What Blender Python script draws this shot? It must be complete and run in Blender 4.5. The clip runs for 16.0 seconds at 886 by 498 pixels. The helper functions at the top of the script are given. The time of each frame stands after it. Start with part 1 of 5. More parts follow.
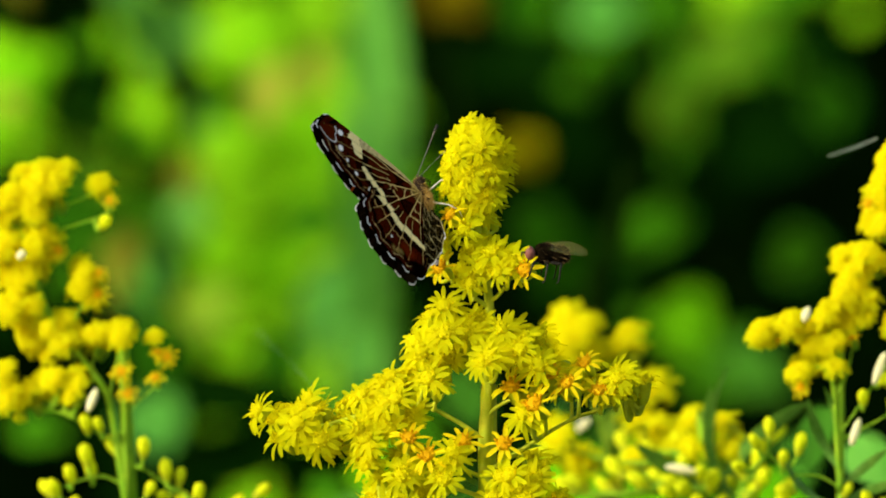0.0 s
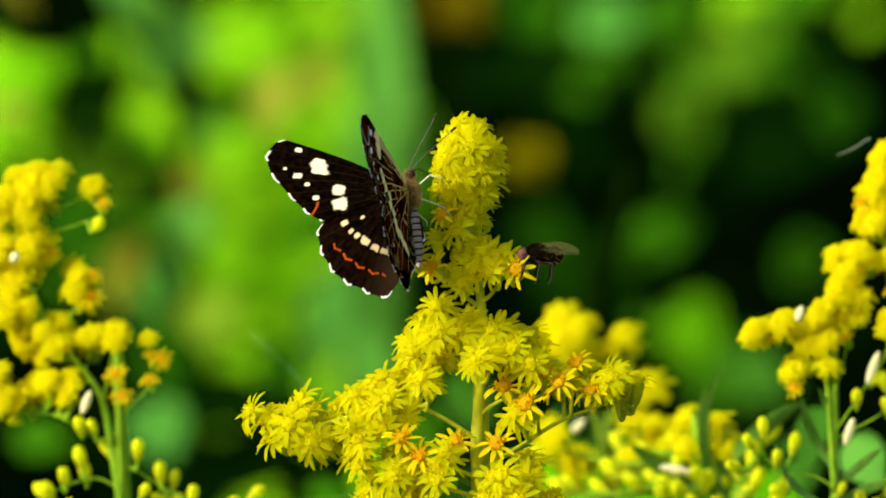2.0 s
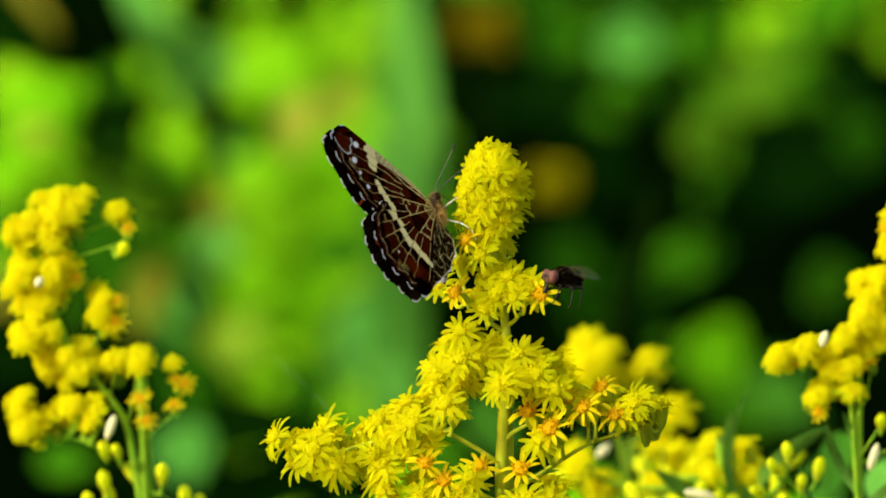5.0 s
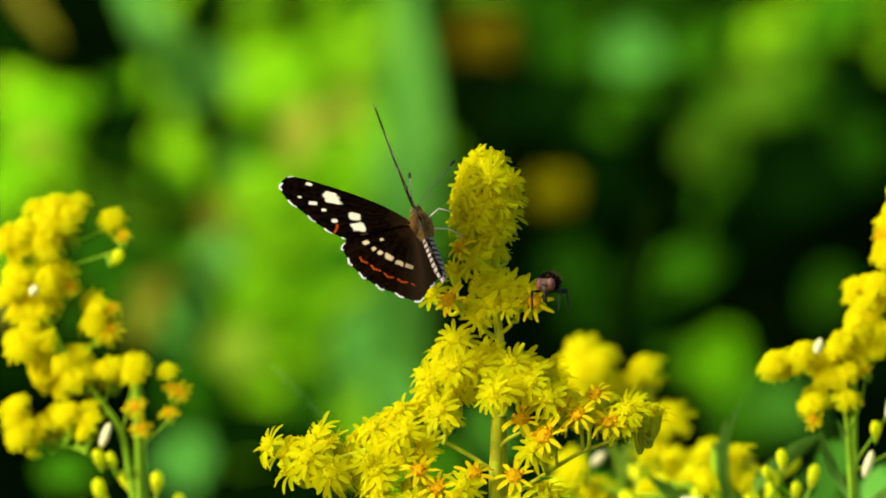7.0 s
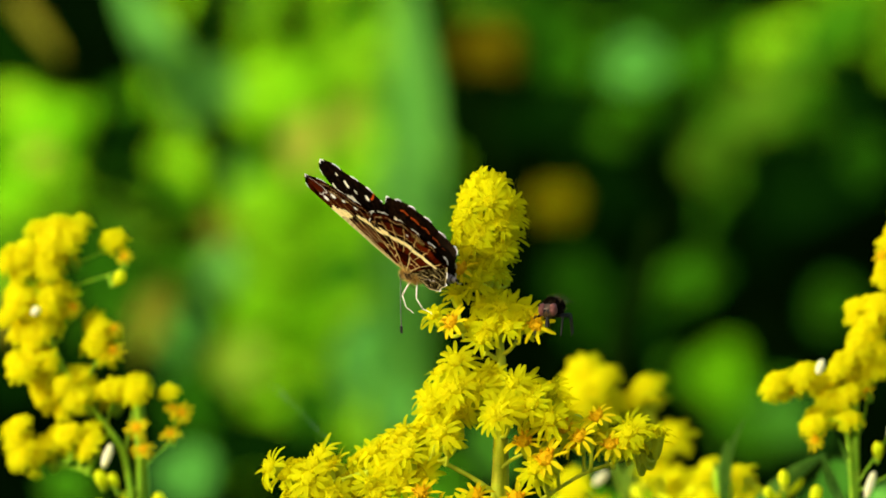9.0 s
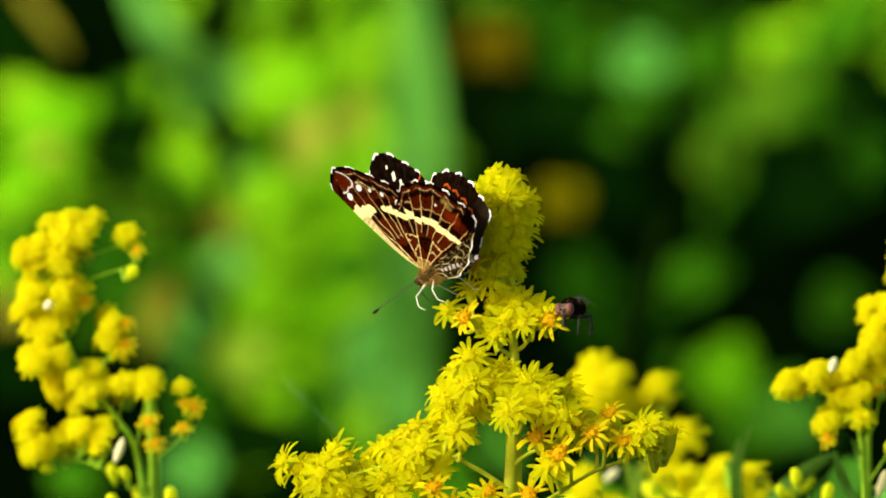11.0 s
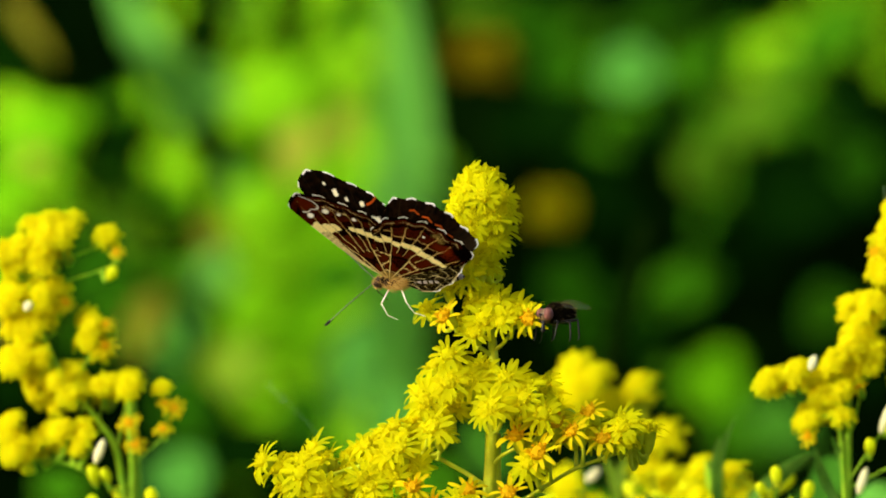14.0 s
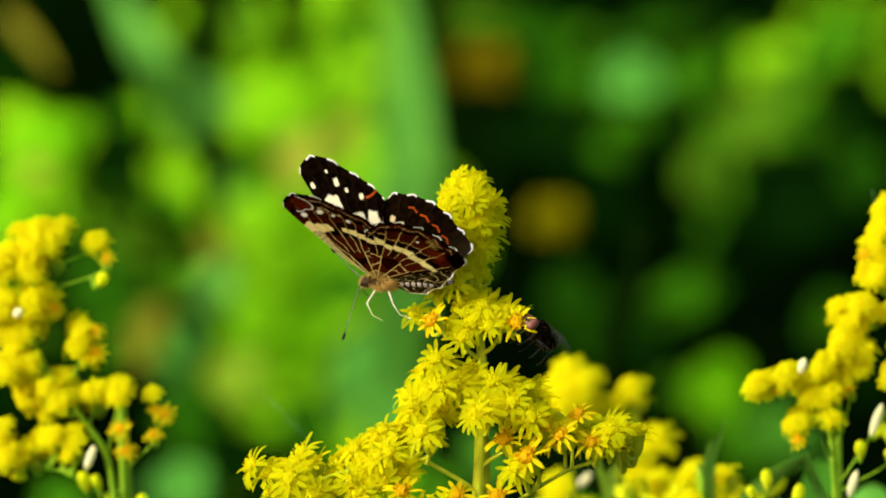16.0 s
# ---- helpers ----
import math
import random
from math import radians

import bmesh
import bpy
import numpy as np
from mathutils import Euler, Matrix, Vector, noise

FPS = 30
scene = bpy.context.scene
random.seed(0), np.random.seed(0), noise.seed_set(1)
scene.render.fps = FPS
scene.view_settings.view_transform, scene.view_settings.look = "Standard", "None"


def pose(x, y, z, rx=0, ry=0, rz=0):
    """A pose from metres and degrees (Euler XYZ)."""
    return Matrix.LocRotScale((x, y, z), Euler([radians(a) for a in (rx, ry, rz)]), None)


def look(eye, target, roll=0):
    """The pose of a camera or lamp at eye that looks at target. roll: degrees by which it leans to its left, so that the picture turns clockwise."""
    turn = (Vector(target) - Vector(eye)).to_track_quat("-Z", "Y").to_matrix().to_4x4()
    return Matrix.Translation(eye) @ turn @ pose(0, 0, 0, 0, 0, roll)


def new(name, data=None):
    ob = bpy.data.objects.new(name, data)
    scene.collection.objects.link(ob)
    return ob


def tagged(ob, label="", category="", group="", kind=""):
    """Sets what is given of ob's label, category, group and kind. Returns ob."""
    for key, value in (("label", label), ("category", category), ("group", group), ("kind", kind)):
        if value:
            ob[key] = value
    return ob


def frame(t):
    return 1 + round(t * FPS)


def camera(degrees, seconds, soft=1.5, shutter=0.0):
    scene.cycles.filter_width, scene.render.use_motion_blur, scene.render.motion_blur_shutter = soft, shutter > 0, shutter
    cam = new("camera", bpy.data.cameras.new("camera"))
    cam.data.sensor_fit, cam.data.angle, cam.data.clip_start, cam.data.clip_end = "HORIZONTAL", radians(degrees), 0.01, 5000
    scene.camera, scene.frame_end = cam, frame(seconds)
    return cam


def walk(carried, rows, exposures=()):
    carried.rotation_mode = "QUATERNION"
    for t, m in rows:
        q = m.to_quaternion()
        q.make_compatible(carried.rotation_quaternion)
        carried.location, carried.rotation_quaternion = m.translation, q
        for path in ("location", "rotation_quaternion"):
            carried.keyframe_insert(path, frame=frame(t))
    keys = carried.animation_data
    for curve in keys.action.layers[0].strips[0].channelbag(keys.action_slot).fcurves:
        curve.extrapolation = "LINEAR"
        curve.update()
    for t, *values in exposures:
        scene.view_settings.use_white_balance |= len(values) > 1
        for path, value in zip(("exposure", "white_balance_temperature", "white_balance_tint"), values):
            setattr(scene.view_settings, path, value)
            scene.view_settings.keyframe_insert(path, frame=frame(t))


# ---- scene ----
MM = 0.001

# ---- camera: a long lens held by hand, drifting a centimetre while it turns half a degree ----
cam = camera(5.5, 16.0, soft=1.8)
cam.data.dof.use_dof = True
cam.data.dof.focus_distance = 1.199
cam.data.dof.aperture_fstop = 23.0
walk(cam, [
    (0, pose(0.00000, -1.2, 1.00000, 90.0000, -0.0000, 0.0000)),
    (0.5, pose(0.00201, -1.2, 0.99876, 90.0252, 0.1403, 0.0444)),
    (1, pose(0.00419, -1.2, 0.99711, 90.0830, 0.2242, 0.1078)),
    (1.5, pose(0.00453, -1.2, 0.99727, 90.0994, 0.1873, 0.1333)),
    (2, pose(0.00421, -1.2, 0.99784, 90.1044, 0.2017, 0.1509)),
    (2.5, pose(0.00426, -1.2, 0.99798, 90.1261, 0.2354, 0.1970)),
    (3, pose(0.00357, -1.2, 0.99874, 90.1233, 0.1145, 0.2149)),
    (3.5, pose(0.00381, -1.2, 0.99886, 90.1386, 0.1358, 0.2625)),
    (4, pose(0.00338, -1.2, 0.99903, 90.1620, 0.1111, 0.2675)),
    (6.5, pose(0.00674, -1.2, 0.99706, 90.3179, 0.3156, 0.3845)),
    (7, pose(0.00708, -1.2, 0.99779, 90.3096, 0.2405, 0.3996)),
    (7.5, pose(0.00732, -1.2, 0.99877, 90.3130, 0.2884, 0.4114)),
    (8, pose(0.00713, -1.2, 1.00028, 90.3026, 0.2837, 0.4070)),
    (8.5, pose(0.00711, -1.2, 1.00058, 90.3132, 0.2890, 0.4094)),
    (9, pose(0.00747, -1.2, 1.00087, 90.2987, 0.2616, 0.4284)),
    (11.5, pose(0.00401, -1.2, 1.00058, 90.2795, -0.0745, 0.3638)),
    (12, pose(0.00392, -1.2, 0.99974, 90.2990, -0.0551, 0.3512)),
    (12.5, pose(0.00445, -1.2, 0.99947, 90.3307, -0.0329, 0.3595)),
    (13, pose(0.00463, -1.2, 0.99870, 90.3678, 0.0366, 0.3312)),
    (13.5, pose(0.00655, -1.2, 0.99834, 90.3924, 0.1212, 0.3812)),
    (14, pose(0.00782, -1.2, 0.99724, 90.4371, 0.1809, 0.3988)),
    (14.5, pose(0.00943, -1.2, 0.99644, 90.4668, 0.2194, 0.4356)),
    (15, pose(0.01026, -1.2, 0.99655, 90.4876, 0.3027, 0.4535)),
    (15.5, pose(0.01230, -1.2, 0.99650, 90.4982, 0.3910, 0.5344)),
    (16, pose(0.01243, -1.2, 0.99558, 90.5415, 0.4375, 0.5470)),
])

# ---- light: one sun from the left, a third of the way up, clear sky ----
scene.view_settings.exposure = 0.72
SUN_AT = Vector((-0.75, -0.48, 0.44)).normalized()
world = bpy.data.worlds.new("world")
scene.world = world
world.use_nodes = True
sky = world.node_tree.nodes.new("ShaderNodeTexSky")
sky.sky_type, sky.sun_disc = "NISHITA", False
sky.sun_elevation = math.asin(SUN_AT.z)
sky.sun_rotation = math.atan2(SUN_AT.x, SUN_AT.y)
sky.dust_density, sky.ozone_density = 4.0, 0.4
world.node_tree.links.new(sky.outputs[0], world.node_tree.nodes["Background"].inputs[0])
world.node_tree.nodes["Background"].inputs[1].default_value = 0.15
sun = new("sun", bpy.data.lights.new("sun", "SUN"))
sun.data.energy, sun.data.angle, sun.data.color = 2.05, radians(0.5), (1.0, 0.97, 0.90)
sun.matrix_basis = look(SUN_AT * 5 + Vector((0, 0, 1)), (0, 0, 1))


# ---- materials ----
def material(name, colour, second=None, scale=400.0, rough=0.55, through_light=0.0, bump=0.0, spread=0.0, shine=0.5, deep=None, sheer=0.0):
    """Two colours mixed by noise at two scales, a shift from object to object, some light let through; sheer: thin enough to see through a little."""
    m = bpy.data.materials.new(name)
    m.use_nodes = True
    nt = m.node_tree
    n, ln = nt.nodes, nt.links.new
    b = n["Principled BSDF"]
    b.inputs["Roughness"].default_value = rough
    b.inputs["Specular IOR Level"].default_value = shine
    co = n.new("ShaderNodeTexCoord")
    n1, n2 = n.new("ShaderNodeTexNoise"), n.new("ShaderNodeTexNoise")
    n1.inputs["Scale"].default_value, n2.inputs["Scale"].default_value = scale, scale * 6
    n1.inputs["Detail"].default_value = 3
    for q in (n1, n2):
        ln(co.outputs["Object"], q.inputs["Vector"])
    add = n.new("ShaderNodeMath")
    add.operation = "MULTIPLY_ADD"
    ln(n2.outputs[0], add.inputs[0])
    add.inputs[1].default_value = 0.35
    ln(n1.outputs[0], add.inputs[2])
    info = n.new("ShaderNodeObjectInfo")
    add2 = n.new("ShaderNodeMath")
    add2.operation = "MULTIPLY_ADD"
    ln(info.outputs["Random"], add2.inputs[0])
    add2.inputs[1].default_value = spread
    ln(add.outputs[0], add2.inputs[2])
    ramp = n.new("ShaderNodeValToRGB")
    ramp.color_ramp.elements[0].position, ramp.color_ramp.elements[1].position = 0.45, 0.95 + spread * 0.5
    ramp.color_ramp.elements[0].color = (*colour, 1)
    ramp.color_ramp.elements[1].color = (*(second or colour), 1)
    ln(add2.outputs[0], ramp.inputs[0])
    ln(ramp.outputs[0], b.inputs["Base Color"])
    if bump:
        bp = n.new("ShaderNodeBump")
        bp.inputs["Strength"].default_value, bp.inputs["Distance"].default_value = bump, 0.0002
        ln(n2.outputs[0], bp.inputs["Height"])
        ln(bp.outputs[0], b.inputs["Normal"])
    if through_light:
        tr, mix = n.new("ShaderNodeBsdfTranslucent"), n.new("ShaderNodeMixShader")
        ln(ramp.outputs[0], tr.inputs[0])
        if deep:  # light that passes through takes a deeper colour
            tint = n.new("ShaderNodeMix")
            tint.data_type, tint.blend_type = "RGBA", "MULTIPLY"
            tint.inputs["Factor"].default_value = 1.0
            tint.inputs["B"].default_value = (*deep, 1)
            ln(ramp.outputs[0], tint.inputs["A"])
            ln(tint.outputs["Result"], tr.inputs[0])
        mix.inputs[0].default_value = through_light
        ln(b.outputs[0], mix.inputs[1])
        ln(tr.outputs[0], mix.inputs[2])
        ln(mix.outputs[0], n["Material Output"].inputs[0])
        if sheer:
            clear, mix2 = n.new("ShaderNodeBsdfTransparent"), n.new("ShaderNodeMixShader")
            clear.inputs[0].default_value = (0.95, 0.86, 0.03, 1)
            mix2.inputs[0].default_value = sheer
            ln(mix.outputs[0], mix2.inputs[1])
            ln(clear.outputs[0], mix2.inputs[2])
            ln(mix2.outputs[0], n["Material Output"].inputs[0])
    return m


def wing_material(name):
    """Scales of a butterfly wing: the colour of each scale patch lies on the mesh."""
    m = material(name, (0.1, 0.1, 0.1), rough=0.9, scale=3000, bump=0.15, shine=0.0)
    nt = m.node_tree
    b = nt.nodes["Principled BSDF"]
    at = nt.nodes.new("ShaderNodeAttribute")
    at.attribute_name = "scales"
    noisy, mixer = nt.nodes.new("ShaderNodeTexNoise"), nt.nodes.new("ShaderNodeMix")
    mixer.data_type, mixer.blend_type = "RGBA", "MULTIPLY"
    noisy.inputs["Scale"].default_value = 2500
    mixer.inputs["Factor"].default_value = 0.5
    nt.links.new(at.outputs["Color"], mixer.inputs["A"])
    grey = nt.nodes.new("ShaderNodeMapRange")
    grey.inputs["To Min"].default_value, grey.inputs["To Max"].default_value = 0.6, 1.4
    nt.links.new(noisy.outputs[0], grey.inputs["Value"])
    nt.links.new(grey.outputs[0], mixer.inputs["B"])
    nt.links.new(mixer.outputs["Result"], b.inputs["Base Color"])
    return m


def clear_wing(name):
    m = bpy.data.materials.new(name)
    m.use_nodes = True
    nt = m.node_tree
    tr, mix = nt.nodes.new("ShaderNodeBsdfTransparent"), nt.nodes.new("ShaderNodeMixShader")
    tr.inputs[0].default_value = (0.93, 0.90, 0.72, 1)
    nt.nodes["Principled BSDF"].inputs["Base Color"].default_value = (0.22, 0.22, 0.06, 1)
    nt.nodes["Principled BSDF"].inputs["Roughness"].default_value = 0.25
    mix.inputs[0].default_value = 0.17
    nt.links.new(tr.outputs[0], mix.inputs[1])
    nt.links.new(nt.nodes["Principled BSDF"].outputs[0], mix.inputs[2])
    nt.links.new(mix.outputs[0], nt.nodes["Material Output"].inputs[0])
    return m


PETAL = material("petal_yellow", (0.765, 0.865, 0.004), (0.79, 0.88, 0.008), 500, 0.8, 0.56, 0.0, 0.2, 0.0, (1.20, 0.90, 0.4), 0.44)
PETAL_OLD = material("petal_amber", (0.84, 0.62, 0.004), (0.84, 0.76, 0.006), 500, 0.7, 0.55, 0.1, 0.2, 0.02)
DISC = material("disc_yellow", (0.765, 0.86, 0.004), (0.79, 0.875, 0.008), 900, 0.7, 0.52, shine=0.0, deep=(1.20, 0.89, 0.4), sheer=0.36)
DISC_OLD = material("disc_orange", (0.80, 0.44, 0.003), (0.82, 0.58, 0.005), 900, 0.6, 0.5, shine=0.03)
BUD = material("bud_yellow", (0.76, 0.84, 0.008), (0.80, 0.86, 0.015), 500, 0.7, 0.5, shine=0.05)
CUP = material("bract_green", (0.56, 0.64, 0.015), (0.70, 0.74, 0.03), 900, 0.6, 0.4, shine=0.1)
STEM = material("stem_green", (0.4446, 0.5499, 0.01755), (0.6786, 0.702, 0.04095), 700, 0.55, 0.3, 0.3, shine=0.12)
STEM_FRESH = material("stem_fresh_green", (0.1872, 0.4212, 0.01404), (0.351, 0.5616, 0.0234), 700, 0.6, 0.3, 0.3, shine=0.08)
STEM_DULL = material("stem_dull_green", (0.1053, 0.2223, 0.00936), (0.2223, 0.351, 0.01638), 700, 0.6, 0.2, 0.3, shine=0.08)
# far stalks near black: the thicket's shade is put into their colour
STALK = material("far_stalk_painted_shade", (0.002, 0.007, 0.0004), (0.004, 0.012, 0.0008), 300, 0.8, 0.1, shine=0.0)
LEAF = material("goldenrod_leaf", (0.0585, 0.1755, 0.01404), (0.1287, 0.2808, 0.02925), 150, 0.45, 0.3, 0.2, 0.2, 0.2)
# lit copy of the leaf green: sunlight is put into the colour
LEAF_BRIGHT = material("leaf_painted_sunlit", (0.1615, 0.5616, 0.00351), (0.3014, 0.6786, 0.01053), 30, 0.7, 0.4, 0.1, 0.2, 0.0)
LEAF_PALE = material("pale_leaf", (0.1292, 0.4446, 0.0468), (0.183, 0.5265, 0.06435), 30, 0.6, 0.35, 0.1, 0.2, 0.05)
LEAF_GREY = material("grey_green_leaf", (0.03444, 0.1462, 0.00936), (0.05382, 0.193, 0.01404), 30, 0.7, 0.35, 0.1, 0.2, 0.0)
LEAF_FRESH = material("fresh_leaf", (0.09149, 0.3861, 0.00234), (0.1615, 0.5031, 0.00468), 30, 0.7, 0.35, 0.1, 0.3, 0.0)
LEAF_SOFT = material("soft_green_leaf", (0.0592, 0.2457, 0.02808), (0.08611, 0.3159, 0.03744), 30, 0.6, 0.35, 0.1, 0.2, 0.0)
# dimmer copies of the leaf green, with half shade in the colour
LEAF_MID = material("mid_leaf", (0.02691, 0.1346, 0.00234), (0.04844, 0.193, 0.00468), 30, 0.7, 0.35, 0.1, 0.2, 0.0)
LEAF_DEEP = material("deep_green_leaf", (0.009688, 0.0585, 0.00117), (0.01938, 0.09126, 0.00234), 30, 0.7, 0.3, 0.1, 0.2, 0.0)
LEAF_OLIVE = material("olive_leaf", (0.1184, 0.2574, 0.00702), (0.1938, 0.3276, 0.0117), 30, 0.6, 0.3, 0.1, 0.2, 0.05)
LEAF_MOSS = material("moss_leaf", (0.04844, 0.158, 0.00468), (0.08073, 0.1989, 0.00702), 30, 0.7, 0.3, 0.1, 0.2, 0.0)
# shaded copy of the leaf green: shade is put into the colour
LEAF_SHADE = material("leaf_painted_shade", (0.0009, 0.0070, 0.0003), (0.0022, 0.0135, 0.0006), 30, 0.7, 0.2, 0.1, 0.3, 0.0)
LEAF_DRY = material("withered_leaf", (0.1404, 0.1755, 0.00936), (0.1755, 0.1521, 0.01404), 40, 0.7, 0.2, 0.1, 0.2, 0.0)
LEAF_TAN = material("yellowing_leaf", (0.2925, 0.3861, 0.0234), (0.3861, 0.4095, 0.04095), 40, 0.7, 0.3, 0.1, 0.2, 0.0)
BLOOM_FAR = material("far_bloom", (0.50, 0.45, 0.003), (0.58, 0.52, 0.004), 200, 0.7, 0.3, shine=0.0)
BLOOM_DIM = material("dim_bloom", (0.25, 0.20, 0.004), (0.32, 0.25, 0.006), 200, 0.7, 0.3, shine=0.0)
# near black: the shade inside the hedge is painted into this colour
HEDGE_SHADE = material("hedge_painted_shade", (0.0005, 0.0028, 0.0003), (0.0013, 0.0058, 0.0005), 12, 0.95, shine=0.0)
SOIL = material("meadow_soil", (0.03, 0.045, 0.01), (0.06, 0.09, 0.02), 6, 0.95, bump=0.3, shine=0.1)
WING = wing_material("wing_scales")
FUR = material("fur_brown", (0.36, 0.21, 0.04), (0.62, 0.44, 0.14), 1500, 0.8, 0.3, shine=0.05)
BODY = material("body_dark", (0.025, 0.015, 0.009), (0.06, 0.04, 0.025), 2500, 0.7, shine=0.03)
PALE = material("pale_bract_and_glint", (0.82, 0.80, 0.36), (0.86, 0.84, 0.55), 900, 0.5, 0.3, shine=0.3)
RING = material("ring_pale", (0.24, 0.20, 0.18), (0.38, 0.33, 0.30), 2500, 0.7, shine=0.05)
LEG_PALE = material("leg_cream", (0.62, 0.56, 0.42), (0.70, 0.65, 0.52), 2500, 0.5)
BLACK = material("chitin_black", (0.006, 0.005, 0.004), (0.012, 0.010, 0.008), 2500, 0.4, shine=0.15)
FLY_GREY = material("fly_black", (0.0012, 0.0009, 0.0006), (0.010, 0.007, 0.003), 2600, 0.8, bump=0.5, shine=0.0)
FLY_HAIR = material("fly_bristle", (0.02, 0.012, 0.005), (0.17, 0.11, 0.04), 1500, 0.7, shine=0.1)
FLY_EYE = material("fly_eye", (0.11, 0.035, 0.025), (0.22, 0.085, 0.065), 2500, 0.5, shine=0.2)
FLY_FACE = material("fly_face", (0.05, 0.028, 0.012), (0.16, 0.10, 0.05), 2500, 0.5, shine=0.3)
FLY_WING = clear_wing("fly_wing")
SILK = material("silk", (0.45, 0.58, 0.46), (0.62, 0.74, 0.60), 1500, 0.3, 0.3)

WORLD_AT = {}


# ---- building tools; lengths in millimetres round the point (0, 0, 1 m) ----
def to_world(p):
    return Vector((p[0] * MM, p[1] * MM, 1.0 + p[2] * MM))


def mesh_of(name, bm, mats, smooth=True, scale=MM):
    me = bpy.data.meshes.new(name)
    bmesh.ops.scale(bm, vec=(scale,) * 3, verts=bm.verts)
    bm.to_mesh(me)
    bm.free()
    for m in mats if isinstance(mats, (list, tuple)) else [mats]:
        me.materials.append(m)
    if smooth:
        me.polygons.foreach_set("use_smooth", [True] * len(me.polygons))
    return me


def thing(name, base, label, category, group="", kind=""):
    ob = tagged(new(name), label, category, group, kind)
    ob.matrix_basis = Matrix.Translation(base)
    WORLD_AT[ob] = ob.matrix_basis.copy()
    return ob


def place(name, me, parent, m, label=""):
    """One mesh object under a thing or part, at the world pose m."""
    ob = new(name, me)
    ob.parent = parent
    ob.matrix_basis = WORLD_AT[parent].inverted() @ m
    WORLD_AT[ob] = m.copy()
    return tagged(ob, label)


def part(name, bm, mats, parent, label="", smooth=True):
    """A mesh in millimetres in the parent thing's own space."""
    return place(name, mesh_of(name, bm, mats, smooth), parent, WORLD_AT[parent], label)


def glide(points, steps=6):
    """A smooth line through the points."""
    p = [Vector(q) for q in points]
    p = [p[0] * 2 - p[1]] + p + [p[-1] * 2 - p[-2]]
    out = []
    for i in range(1, len(p) - 2):
        for k in range(steps):
            t = k / steps
            a, b, c, d = p[i - 1:i + 3]
            out.append(0.5 * ((2 * b) + (c - a) * t + (2 * a - 5 * b + 4 * c - d) * t * t + (3 * b - a - 3 * c + d) * t ** 3))
    return out + [p[-2]]


def tube(bm, line, radii, sides=7, mat=0, caps=True):
    """A round tube along the line; radii as one number a point, or (first, last)."""
    n = len(line)
    if len(radii) == 2 and n != 2:
        radii = [radii[0] + (radii[1] - radii[0]) * i / (n - 1) for i in range(n)]
    rings = []
    for i, p in enumerate(line):
        d = (line[min(i + 1, n - 1)] - line[max(i - 1, 0)]).normalized()
        s = d.cross(Vector((0.13, 0.97, 0.2))).normalized()
        u = s.cross(d)
        rings.append([bm.verts.new(p + (s * math.cos(a) + u * math.sin(a)) * radii[i])
                      for a in (2 * math.pi * k / sides for k in range(sides))])
    for r, q in zip(rings, rings[1:]):
        for k in range(sides):
            f = bm.faces.new((r[k], r[(k + 1) % sides], q[(k + 1) % sides], q[k]))
            f.material_index = mat
    if caps:
        for r in (rings[0][::-1], rings[-1]):
            bm.faces.new(r).material_index = mat


def aim(at, n, spin=0.0, size=1.0):
    """A pose at a world point whose z axis lies along n."""
    return Matrix.Translation(at) @ Vector(n).to_track_quat("Z", "Y").to_matrix().to_4x4() @ Matrix.Rotation(spin, 4, "Z") @ Matrix.Scale(size, 4)


def strap(bm, m, length, width, lift, curl, mat=0, across=2, along=5, tip=0.25):
    """A petal or leaf: a curved strip with a shallow keel, from the origin of m along its x axis."""
    rows = []
    for i in range(along + 1):
        t = i / along
        w = width * 0.5 * (0.35 + 0.65 * math.sin(math.pi * min(0.5, t * 0.75 + 0.06))) * (1 - (t ** 5) * (1 - tip))
        a = lift - curl * t
        x = length * t * math.cos(a * 0.6)
        z = length * t * math.sin(a)
        rows.append([bm.verts.new(m @ Vector((x, w * (2 * j / across - 1), z + abs(2 * j / across - 1) * w * 0.22))) for j in range(across + 1)])
    for r, q in zip(rows, rows[1:]):
        for j in range(across):
            bm.faces.new((r[j], q[j], q[j + 1], r[j + 1])).material_index = mat


def ball(bm, centre, size, mat=0, u=12, v=8, turn=None):
    made = bmesh.ops.create_uvsphere(bm, u_segments=u, v_segments=v, radius=1.0)["verts"]
    m = Matrix.Translation(centre) @ (turn or Matrix.Identity(4)) @ Matrix.Diagonal((*size, 1))
    for w in made:
        w.co = m @ w.co
    for f in {f for w in made for f in w.link_faces}:
        f.material_index = mat


# ---- the setting ----
def build_ground():
    bm = bmesh.new()
    n = 60
    grid = [[None] * (n + 1) for _ in range(n + 1)]
    for i in range(n + 1):
        for j in range(n + 1):
            x, y = ((2 * i / n - 1) ** 3) * 400, ((2 * j / n - 1) ** 3) * 400
            grid[i][j] = bm.verts.new((x, y, 0.03 * noise.noise((x * 0.7, y * 0.7, 3.1)) - 0.03))
    for i in range(n):
        for j in range(n):
            bm.faces.new((grid[i][j], grid[i + 1][j], grid[i + 1][j + 1], grid[i][j + 1]))
    tagged(new("ground", mesh_of("ground", bm, SOIL, scale=1.0)), "dark overgrown meadow soil under the plants", "ground", kind="structure")


